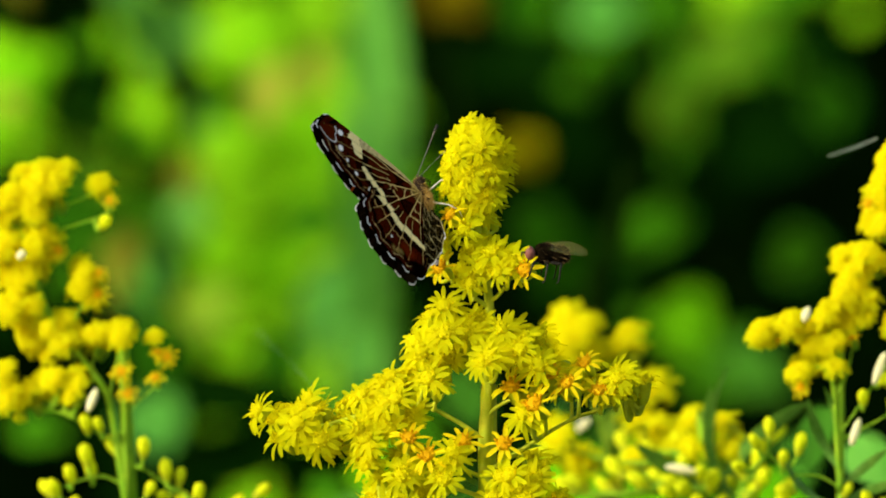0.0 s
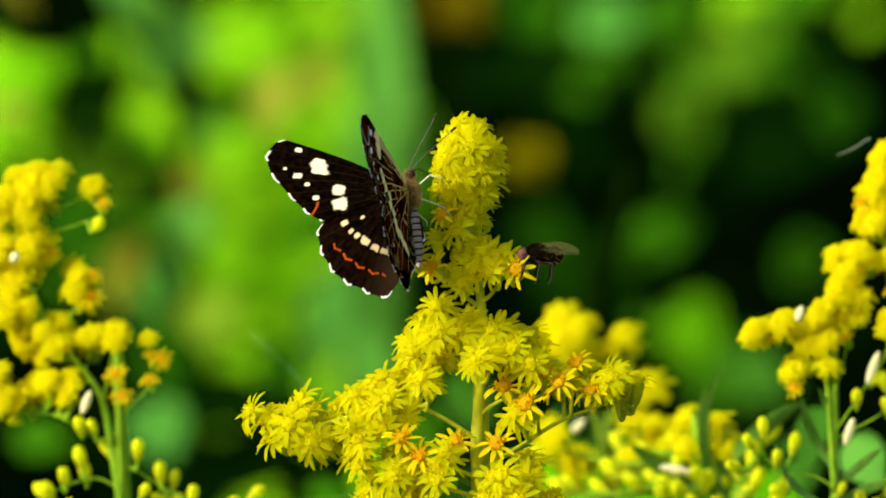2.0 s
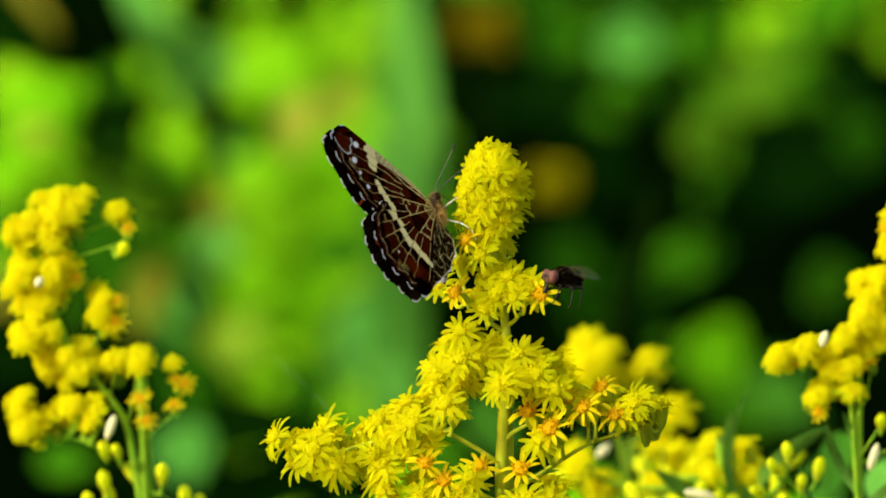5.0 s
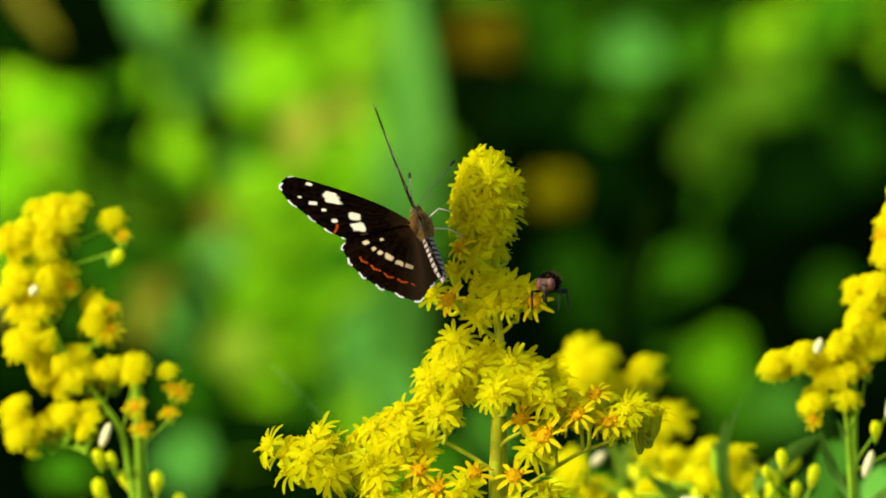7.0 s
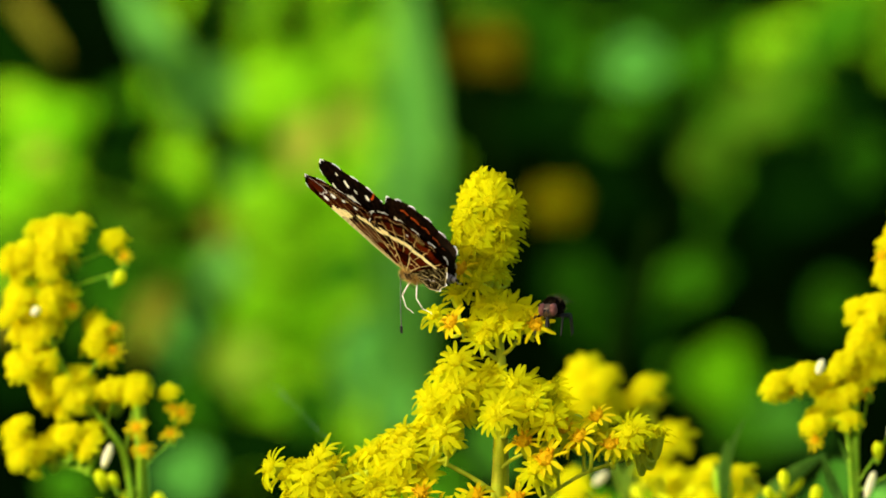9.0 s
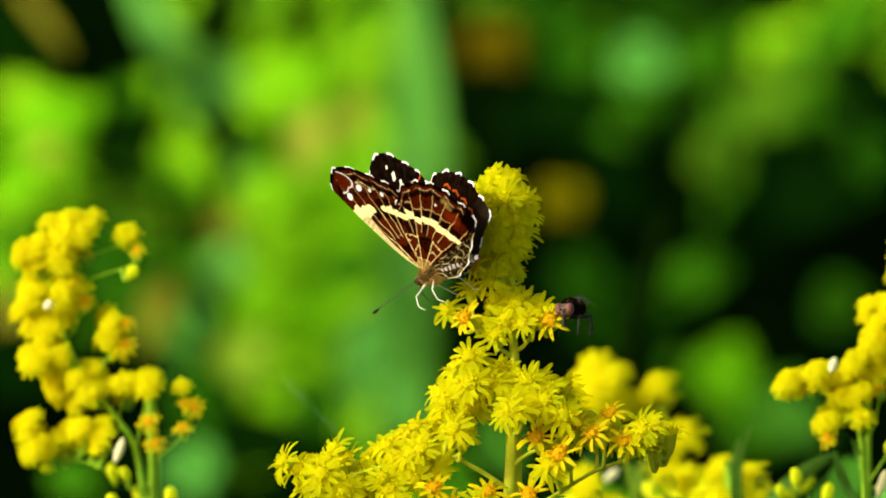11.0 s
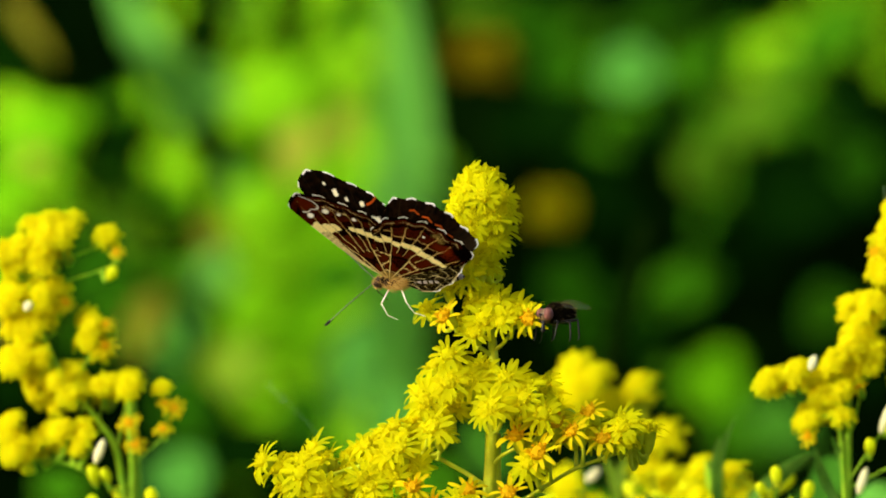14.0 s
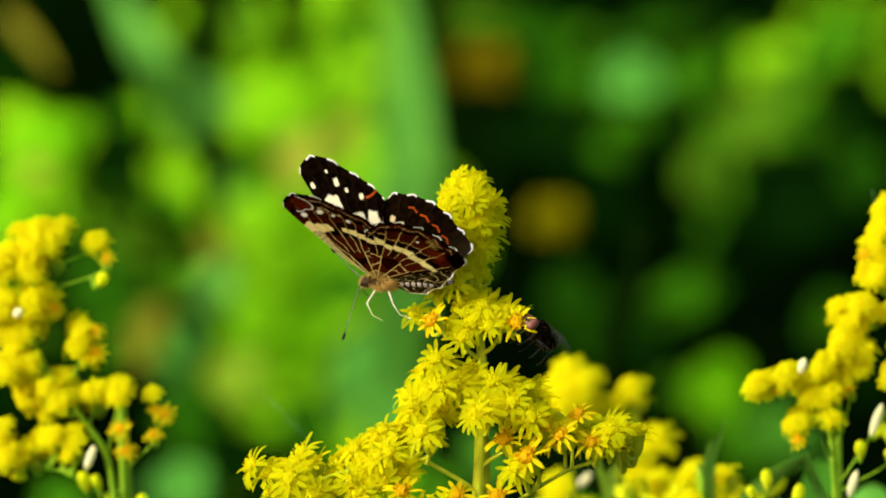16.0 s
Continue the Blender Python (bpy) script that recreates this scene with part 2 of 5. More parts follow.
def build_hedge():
    """The dense hedge that closes the view, its inner shade painted near black, with its own leaves in front of it."""
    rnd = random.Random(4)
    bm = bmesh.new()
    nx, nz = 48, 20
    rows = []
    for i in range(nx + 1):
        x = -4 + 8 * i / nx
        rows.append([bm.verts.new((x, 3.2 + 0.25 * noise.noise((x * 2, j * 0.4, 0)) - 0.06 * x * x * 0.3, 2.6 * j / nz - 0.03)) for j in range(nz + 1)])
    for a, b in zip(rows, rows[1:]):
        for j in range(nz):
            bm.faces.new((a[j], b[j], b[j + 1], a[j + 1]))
    tagged(new("backdrop", mesh_of("backdrop", bm, HEDGE_SHADE, scale=1.0)), "near-black sheet painted as the shade inside a dense hedge", "hedge", kind="structure")
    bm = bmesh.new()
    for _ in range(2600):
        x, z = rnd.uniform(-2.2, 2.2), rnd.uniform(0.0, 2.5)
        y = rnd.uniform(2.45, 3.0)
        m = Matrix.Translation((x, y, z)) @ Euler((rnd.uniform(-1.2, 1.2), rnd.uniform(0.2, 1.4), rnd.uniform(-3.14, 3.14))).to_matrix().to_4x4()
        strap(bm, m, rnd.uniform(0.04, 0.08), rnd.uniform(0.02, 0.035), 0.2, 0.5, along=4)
    tagged(new("hedge_leaves", mesh_of("hedge_leaves", bm, LEAF_SHADE, scale=1.0)), "dense hedge foliage with shade painted into its near-black green", "foliage", kind="stuff")


build_ground()
build_hedge()


# ---- goldenrod ----
def head_mesh(name, seed, old, rays):
    """An open flower head: ray florets round a disc of small tubes; z is its axis, the disc at z = 0."""
    rnd = random.Random(seed)
    bm = bmesh.new()
    for i in range(rays):
        a = 2 * math.pi * (i + rnd.uniform(-0.25, 0.25)) / rays
        m = Matrix.Rotation(a, 4, "Z") @ Matrix.Translation((0.75, 0, rnd.uniform(-0.2, 0.1))) @ Matrix.Rotation(rnd.uniform(-0.25, 0.25), 4, "X")
        strap(bm, m, rnd.uniform(2.0, 2.8), rnd.uniform(0.6, 0.85), rnd.uniform(0.0, 0.5), rnd.uniform(0.1, 0.7), 0, tip=0.4)
    ball(bm, (0, 0, 0.1), (1.15, 1.15, 0.65), 1, 10, 6)
    for i in range(15):
        a, r = i * 2.4, 0.30 * math.sqrt(i)
        p = Vector((r * math.cos(a), r * math.sin(a), 0.0))
        d = (Vector((p.x * 0.35, p.y * 0.35, 1)) + Vector((rnd.uniform(-.15, .15), rnd.uniform(-.15, .15), 0))).normalized()
        h = rnd.uniform(0.5, 0.85)
        tube(bm, [p, p + d * h * 0.6, p + d * h], [0.14, 0.18, 0.27], 5, 1)
        if i % 2:
            tube(bm, [p + d * h, p + d * (h + 0.4) + Vector((rnd.uniform(-.2, .2), rnd.uniform(-.2, .2), 0))], [0.07, 0.05], 4, 1)
    return mesh_of(name, bm, [PETAL_OLD if old else PETAL, DISC_OLD if old else DISC])


def tuft_mesh(seed):
    """A crowded head whose short broad rays lie over one another in a low dome."""
    rnd = random.Random(seed)
    bm = bmesh.new()
    ball(bm, (0, 0, -0.1), (1.5, 1.5, 0.6), 1, 12, 8)
    for ring, (count, tilt, long) in enumerate(((11, 0.05, 2.3), (9, 0.3, 1.8), (6, 0.6, 1.3))):
        for i in range(count):
            m = Matrix.Rotation(2 * math.pi * (i + rnd.uniform(-.3, .3)) / count + ring, 4, "Z") @ Matrix.Translation((0.8 - 0.25 * ring, 0, 0.1 + 0.3 * ring))
            strap(bm, m, long * rnd.uniform(0.85, 1.15), rnd.uniform(1.1, 1.5), tilt, rnd.uniform(0.2, 0.6), 0, tip=0.5)
    return mesh_of("flower_head", bm, [PETAL, DISC])


def cup_mesh():
    """The green cup of bracts under a head."""
    bm = bmesh.new()
    tube(bm, [Vector((0, 0, z)) for z in (-3.6, -3.2, -2.2, -0.9, 0.05)], [0.25, 0.55, 0.82, 0.9, 0.98], 8)
    for k in range(9):
        m = Matrix.Rotation(k * 2.4, 4, "Z") @ Matrix.Translation((0.72 + 0.02 * (k % 3), 0, -3.0 + 0.5 * (k % 3))) @ Matrix.Rotation(-1.45, 4, "Y")
        strap(bm, m, 1.9, 0.6, 0.05, 0.1, along=3)
    return mesh_of("involucre", bm, CUP)


def bud_mesh():
    """A closed head: a green cup that opens into a lobed yellow tip."""
    bm = bmesh.new()
    rows = []
    for z, r in ((-2.6, 0.25), (-2.3, 0.55), (-1.7, 0.85), (-0.9, 0.95), (-0.7, 1.0), (0.2, 1.12), (1.0, 1.0), (1.6, 0.65), (1.9, 0.15)):
        rows.append([bm.verts.new((r * (1 + 0.12 * (k % 2) * (z > -0.8)) * math.cos(k * math.pi / 6), r * (1 + 0.12 * (k % 2) * (z > -0.8)) * math.sin(k * math.pi / 6),
                                   z + 0.25 * (k % 2) * (z > 0.5))) for k in range(12)])
    for i, (p, q) in enumerate(zip(rows, rows[1:])):
        for k in range(12):
            bm.faces.new((p[k], p[(k + 1) % 12], q[(k + 1) % 12], q[k])).material_index = int(i < 3)
    bm.faces.new(rows[-1])
    bm.faces.new(rows[0][::-1])
    return mesh_of("bud", bm, [BUD, CUP])


FRESH = [head_mesh("flower_head", s, False, 12 + s % 4) for s in range(5)]
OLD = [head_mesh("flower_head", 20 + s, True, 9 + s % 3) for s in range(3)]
TUFTS = [tuft_mesh(40 + s) for s in range(4)]
CUP_ME, BUD_ME = cup_mesh(), bud_mesh()


def lance_leaf(length, width, seed):
    bm = bmesh.new()
    strap(bm, Matrix.Identity(4), length, width, 0.5, 0.9 + 0.1 * (seed % 3), across=4, along=9, tip=0.02)
    return mesh_of("leaf", bm, LEAF)


LEAVES = [lance_leaf(58 + 8 * s, 9 + s, s) for s in range(4)]


def nearest(lines, p):
    best = min(((q - p).length + 0.55 * max(0, q.z - p.z + 3), i, j) for i, l in enumerate(lines) for j, q in enumerate(l))
    return lines[best[1]][best[2]]


def goldenrod(label, stem, branches, heads, buds=(), olds=(), seed=0, size=1.0, upper=(), thick=0.75, green=None, tip=0.6):
    """stem and branches: lines in mm; heads, old heads and buds: their places. The stem goes down to the ground."""
    rnd = random.Random(seed)
    foot = Vector((stem[0][0] + rnd.uniform(-30, 30), stem[0][1] + rnd.uniform(0, 30), -1010))
    root = thing("goldenrod", to_world(foot), label, "flower", "goldenrod plants")
    main = glide([foot, foot.lerp(Vector(stem[0]), 0.6) + Vector((6, 4, 0))] + [Vector(q) for q in stem], 8)
    lines = [main]

    def line_part(name, line, r, sides):
        bm = bmesh.new()
        tube(bm, [(to_world(q) - to_world(foot)) / MM for q in line], r, sides)
        part(name, bm, green or STEM, root)

    line_part("stem", main, (2.0 * thick, 0.55 * thick), 10)
    for b in branches:
        l = glide([nearest([main], Vector(b[0]))] + [Vector(q) for q in b], 6)
        lines.append(l)
        line_part("branch", l, (0.5 * thick, 0.32 * thick), 7)
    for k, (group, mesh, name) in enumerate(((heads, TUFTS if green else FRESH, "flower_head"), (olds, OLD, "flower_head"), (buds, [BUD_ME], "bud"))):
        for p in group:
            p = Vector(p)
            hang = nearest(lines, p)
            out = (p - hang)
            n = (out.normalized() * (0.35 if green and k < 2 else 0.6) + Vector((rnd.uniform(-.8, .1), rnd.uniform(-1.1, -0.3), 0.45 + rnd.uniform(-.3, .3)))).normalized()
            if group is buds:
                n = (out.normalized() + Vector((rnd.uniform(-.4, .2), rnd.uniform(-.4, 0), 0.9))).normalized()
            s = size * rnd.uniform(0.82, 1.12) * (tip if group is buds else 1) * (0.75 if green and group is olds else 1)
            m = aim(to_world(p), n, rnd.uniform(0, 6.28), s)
            head = place(name, mesh[rnd.randrange(len(mesh))], root, m, "orange flower head, withering, near the butterfly coloured for shade" if group is olds else "")
            if k < 2:
                place("involucre", CUP_ME, head, m, "green cup of bracts")
            low = p - n * (2.5 if group is buds else 3.4) * s
            bm = bmesh.new()
            l = glide([hang, hang.lerp(low, 0.55) + Vector((0, 0, -0.8)), low], 3)
            tube(bm, [(to_world(q) - to_world(foot)) / MM for q in l], (0.3, 0.24), 5)
            part("pedicel", bm, green or STEM, root)
    for at, turn, grow in upper:
        hang = nearest(lines, Vector(at))
        place("leaf", LEAVES[rnd.randrange(4)], root, Matrix.Translation(to_world(hang)) @ Matrix.Rotation(radians(turn), 4, "Y") @ Matrix.Rotation(rnd.uniform(-0.7, 0.7) - 1.2, 4, "X") @ Matrix.Scale(grow, 4))
    n = len(main)
    for k in range(26):
        q = main[int(n * (0.1 + 0.62 * k / 26))]
        if q.z > -125:
            break
        place("leaf", LEAVES[k % 4], root, Matrix.Translation(to_world(q)) @ Matrix.Rotation(k * 2.4 + seed, 4, "Z"))
    return root


# the plant that the butterfly and the fly sit on
column = []
for ring in range(8):
    c = Vector((4.5, 0.0, 15.4)).lerp(Vector((3.8, 0.0, 4.9)), ring / 7)
    r = (1.4, 2.8, 3.6, 3.8, 3.6, 3.2, 2.5, 1.8)[ring]
    count = (4, 7, 8, 8, 7, 6, 5, 4)[ring]
    for k in range(count):
        a = 2 * math.pi * k / count + ring * 0.45
        rnd = random.Random(ring * 9 + k)
        out = r * rnd.uniform(0.86, 1.14)
        column.append(tuple(c + Vector((out * math.cos(a), out * math.sin(a), rnd.uniform(-0.9, 0.9)))))
node_heads = [(-2.7, 3.0, -1.5), (2.1, 2.0, -2.6), (6.2, -3.0, -0.4), (8.9, -3.0, -2.0), (5.0, 1.0, 1.3), (2.8, -3.0, 2.6), (5.3, 2.0, 3.3), (5.7, 3.0, 5.1),
              (3.5, -1.0, 0.1), (0.1, 0.0, 1.5), (7.6, -2.0, -0.8), (7.0, -4.0, -3.0), (4.8, -3.0, -2.7), (10.2, 1.0, -1.3), (3.5, -3.0, -4.5)]
middle_heads = [(-1.8, 0.0, -8.7), (1.0, -2.0, -7.6), (-3.6, 2.0, -11.9), (-0.7, -4.0, -11.5), (2.5, -3.0, -10.9), (4.1, 1.0, -9.3), (5.0, -6.0, -14.6), (7.6, -3.0, -10.3),
                (10.3, -2.0, -11.5), (12.6, 2.0, -11.0), (9.4, -4.0, -14.1), (12.0, -4.0, -15.3), (7.8, -2.0, -13.1), (1.2, 1.0, -13.5), (13.0, 3.0, -13.0),
                (6.0, 4.0, -11.7), (-3.1, -2.0, -14.0), (-0.3, 3.0, -14.7), (3.4, 5.0, -12.6), (14.1, 2.0, -14.7), (-1.4, 5.0, -10.3)]
left_heads = [(-22.2, 0.0, -22.0), (-20.0, 2.0, -20.9), (-18.6, -2.0, -23.8), (-16.7, 0.0, -21.2), (-15.9, -3.0, -24.7), (-14.1, 1.0, -23.1), (-13.1, 2.0, -20.3), (-10.6, 0.0, -19.0),
              (-10.9, -3.0, -23.2), (-8.8, 2.0, -17.6), (-6.9, 1.0, -16.5), (-6.2, -3.0, -19.5), (-3.6, 2.0, -17.0), (-1.0, -5.0, -17.6), (-9.0, -1.0, -21.2), (-4.3, 0.0, -21.6),
              (-12.1, 3.0, -21.9), (-6.9, -2.0, -23.4), (-9.5, -3.0, -25.6), (-2.9, 3.0, -15.8), (-17.6, 3.0, -19.5), (-20.9, 3.0, -23.1), (-14.7, 3.0, -25.7), (-5.1, 4.0, -18.4)]
low_heads = [(-8.4, -2.0, -29.3), (-5.4, -4.0, -29.4), (-3.2, 0.0, -31.0), (-6.9, 2.0, -31.7), (1.2, -5.0, -26.3), (-0.3, -4.0, -28.7), (-10.6, 0.0, -26.8), (-9.1, 1.0, -31.7),
             (7.4, -5.0, -29.4), (9.4, -6.0, -30.8), (11.8, -4.0, -30.0), (13.1, 0.0, -28.0), (15.1, -3.0, -32.3), (10.7, -7.0, -32.4), (6.3, -5.0, -32.4), (-6.2, 1.0, -26.8),
             (-4.7, -3.0, -34.0), (7.0, -5.0, -34.3), (12.9, -4.0, -34.0), (-1.0, -4.0, -34.0), (-9.9, 0.0, -34.5), (-2.9, 3.0, -27.9), (-7.6, -4.0, -34.0)]
right_heads = [(21.9, -2.0, -18.3), (24.3, -2.0, -16.7), (26.3, 0.0, -17.0), (23.3, 3.0, -16.1), (19.2, 3.0, -17.0), (10.3, -5.0, -21.5), (25.5, 3.0, -18.4)]
# first two: heads painted orange for the butterfly's shadow; the rest wither
old_and_shade_heads = [(1.0, -2.0, 4.4), (-0.4, -2.5, -2.4), (10.6, -4.0, -2.7), (11.8, -5.0, -20.1), (8.9, -3.0, -17.9), (16.2, -4.0, -17.4), (14.0, -1.0, -16.2),
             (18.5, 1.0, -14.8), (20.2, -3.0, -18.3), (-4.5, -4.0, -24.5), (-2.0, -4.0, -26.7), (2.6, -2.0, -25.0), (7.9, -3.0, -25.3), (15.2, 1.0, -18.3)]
def crowded(places, seed):
    """Each place, and a second head pushed in beside it."""
    rnd = random.Random(seed)
    return places + [(x + rnd.uniform(-1.9, 1.9), y + rnd.uniform(-1.5, 2.5), z + rnd.uniform(-1.5, 1.2)) for x, y, z in places]


goldenrod("tall goldenrod with dense yellow flower heads, some withering orange",
          [(5.8, 4.0, -52.3), (5.6, 2.0, -32.5), (5.4, 1.0, -25.7), (5.8, 1.0, -18.3), (6.2, 1.0, -11.0), (5.7, 1.0, -4.3), (4.5, 1.0, 3.0), (4.3, 0.0, 15.5)],
          [[(7.4, 0.0, -5.8), (9.4, -1.0, -2.9)], [(3.4, 0.0, -5.8), (1.2, 0.0, -3.6)], [(1.5, 1.0, -11.7), (-1.4, 0.0, -10.6)], [(8.9, 0.0, -14.6), (11.8, 0.0, -13.2)],
           [(1.2, 0.0, -22.1), (-3.2, 0.0, -20.4), (-10.6, 0.0, -21.6), (-16.5, 0.0, -23.1), (-21.6, 0.0, -22.9)], [(8.9, 0.0, -27.0), (15.9, 0.0, -22.6), (20.3, 0.0, -20.9), (24.3, 0.0, -19.4)],
           [(0.4, 0.0, -30.8), (-4.0, 0.0, -30.1), (-8.4, 0.0, -30.1)], [(7.1, 0.0, -34.1), (10.7, -2.0, -31.9)], [(7.1, 0.0, -20.5), (10.0, -1.0, -19.0)], [(2.6, 0.0, -28.6), (0.4, 0.0, -27.5)]],
          node_heads + crowded(middle_heads + left_heads + low_heads + right_heads, 6), (), old_and_shade_heads, 1, 0.9, [((8.5, 0.0, -27.3), -32, 0.09), ((-6.9, -2.0, -19.9), -120, 0.05), ((5.6, 2.0, -30.1), -150, 0.1)], 0.64)
main_plant = bpy.data.objects["goldenrod"]
for p in column:
    p = Vector(p)
    rnd = random.Random(int(p.x * 100) + int(p.z * 1000))
    axis = Vector((4.3, 0, p.z))
    n = ((p - axis).normalized() * 0.85 + Vector((-0.4 + rnd.uniform(-.2, .2), -0.75, 0.35 + rnd.uniform(-.3, .4)))).normalized()
    m = aim(to_world(p), n, rnd.uniform(0, 6), rnd.uniform(0.62, 0.8))
    head = place("flower_head", FRESH[rnd.randrange(5)], main_plant, m)
    place("involucre", CUP_ME, head, m)

def clusters(rows, depth, seed):
    """Heads strewn evenly over flat clusters: x, z, half width, half height, how many."""
    rnd = random.Random(seed)
    out = []
    for x, z, w, h, n in rows:
        n = int(n * 1.45)
        for k in range(n):
            a, r = k * 2.4 + rnd.uniform(-.3, .3), math.sqrt((k + 0.4) / n)
            out.append((x + w * r * math.cos(a), depth + rnd.uniform(-2.5, 2.5), z + h * r * math.sin(a)))
    return out


# its neighbours, a few centimetres farther off
goldenrod("goldenrod with curved flowering tips and closed yellow buds below",
          [(-42.2, 65.0, -42.4), (-43.3, 63.0, -35.0), (-44.1, 63.0, -30.1), (-44.9, 63.0, -25.2), (-46.1, 63.0, -19.8), (-49.1, 63.0, -15.4),
           (-53.5, 63.0, -9.5), (-56.2, 63.0, -3.2), (-57.6, 63.0, 2.7), (-56.4, 63.0, 8.6), (-52.9, 63.0, 10.1)],
          [[(-43.4, 63.0, -24.2), (-42.6, 63.0, -21.8), (-39.4, 63.0, -18.6), (-38.8, 63.0, -15.5)],
           [(-45.6, 63.0, -19.8), (-44.8, 63.0, -15.9), (-44.2, 63.0, -12.5)],
           [(-50.1, 63.0, -9.1), (-49.1, 63.0, -6.1)],
           [(-55.9, 63.0, 4.7), (-50.0, 63.0, 6.6), (-47.3, 63.0, 8.3)],
           [(-47.2, 63.0, -25.2), (-52.1, 63.0, -22.5), (-58.0, 63.0, -21.5), (-61.4, 63.0, -19.3)],
           [(-46.7, 63.0, -31.1), (-50.7, 63.0, -32.0), (-53.1, 63.0, -33.2)],
           [(-42.3, 63.0, -29.6), (-37.9, 63.0, -32.1), (-33.6, 63.0, -34.5)],
           [(-47.9, 63.0, -15.4), (-47.4, 63.0, -13.5)],
           [(-43.8, 63.0, -17.4), (-43.4, 63.0, -20.3)],
           [(-46.6, 63.0, 4.6), (-46.8, 63.0, 6.6)]],
          clusters([(-54.4, 10.3, 3.7, 1.6, 8), (-56.6, 6.6, 3.7, 2.4, 10), (-60.5, 6.6, 1.5, 2.9, 4), (-57.1, -0.2, 4.2, 3.7, 18), (-60.8, -1.7, 1.5, 3.9, 5),
           (-58.6, -7.1, 2.9, 2.0, 6), (-53.5, -11.5, 3.9, 2.9, 13), (-57.4, -10.5, 1.5, 2.4, 3), (-48.8, -5.4, 1.6, 2.1, 5), (-49.6, -2.5, 0.9, 0.7, 2),
           (-44.2, -11.3, 1.9, 1.4, 4), (-47.9, -12.2, 1.6, 1.0, 3), (-39.8, -11.9, 0.4, 0.4, 1), (-47.1, 8.9, 0.5, 0.4, 2), (-58.2, -19.8, 2.9, 1.7, 6),
           (-54.0, -18.1, 1.4, 1.7, 3), (-50.9, -18.8, 1.2, 1.6, 3), (-60.9, -17.3, 1.5, 1.5, 3)], 63.0, 11),
          [(-46.2, 60.0, 3.7), (-48.9, 62.0, -23.8), (-45.3, 64.0, -26.9), (-40.9, 60.0, -27.0), (-48.9, 62.0, -28.1), (-48.3, 64.0, -30.1),
           (-51.0, 60.0, -30.7), (-53.3, 62.0, -32.7), (-54.4, 64.0, -32.8), (-50.5, 60.0, -34.6), (-37.9, 62.0, -30.1), (-36.0, 64.0, -31.1),
           (-40.0, 60.0, -32.7), (-38.2, 62.0, -33.8), (-35.5, 64.0, -34.1), (-33.4, 60.0, -33.2), (-28.2, 62.0, -34.5), (-24.8, 64.0, -33.1),
           (-47.1, 60.0, -23.9), (-57.9, 62.0, -23.2)], [(-45.6, 62.0, 6.6), (-44.0, 62.0, -16.8), (-43.1, 62.0, -19.8), (-39.3, 62.0, -17.6), (-37.8, 62.0, -14.7), (-39.1, 62.0, -14.1),
           (-52.6, 62.0, -0.3), (-47.2, 62.0, -6.2), (-47.1, 62.0, -3.3)], 2, 0.70, (), 0.36, STEM_FRESH, 1.0)
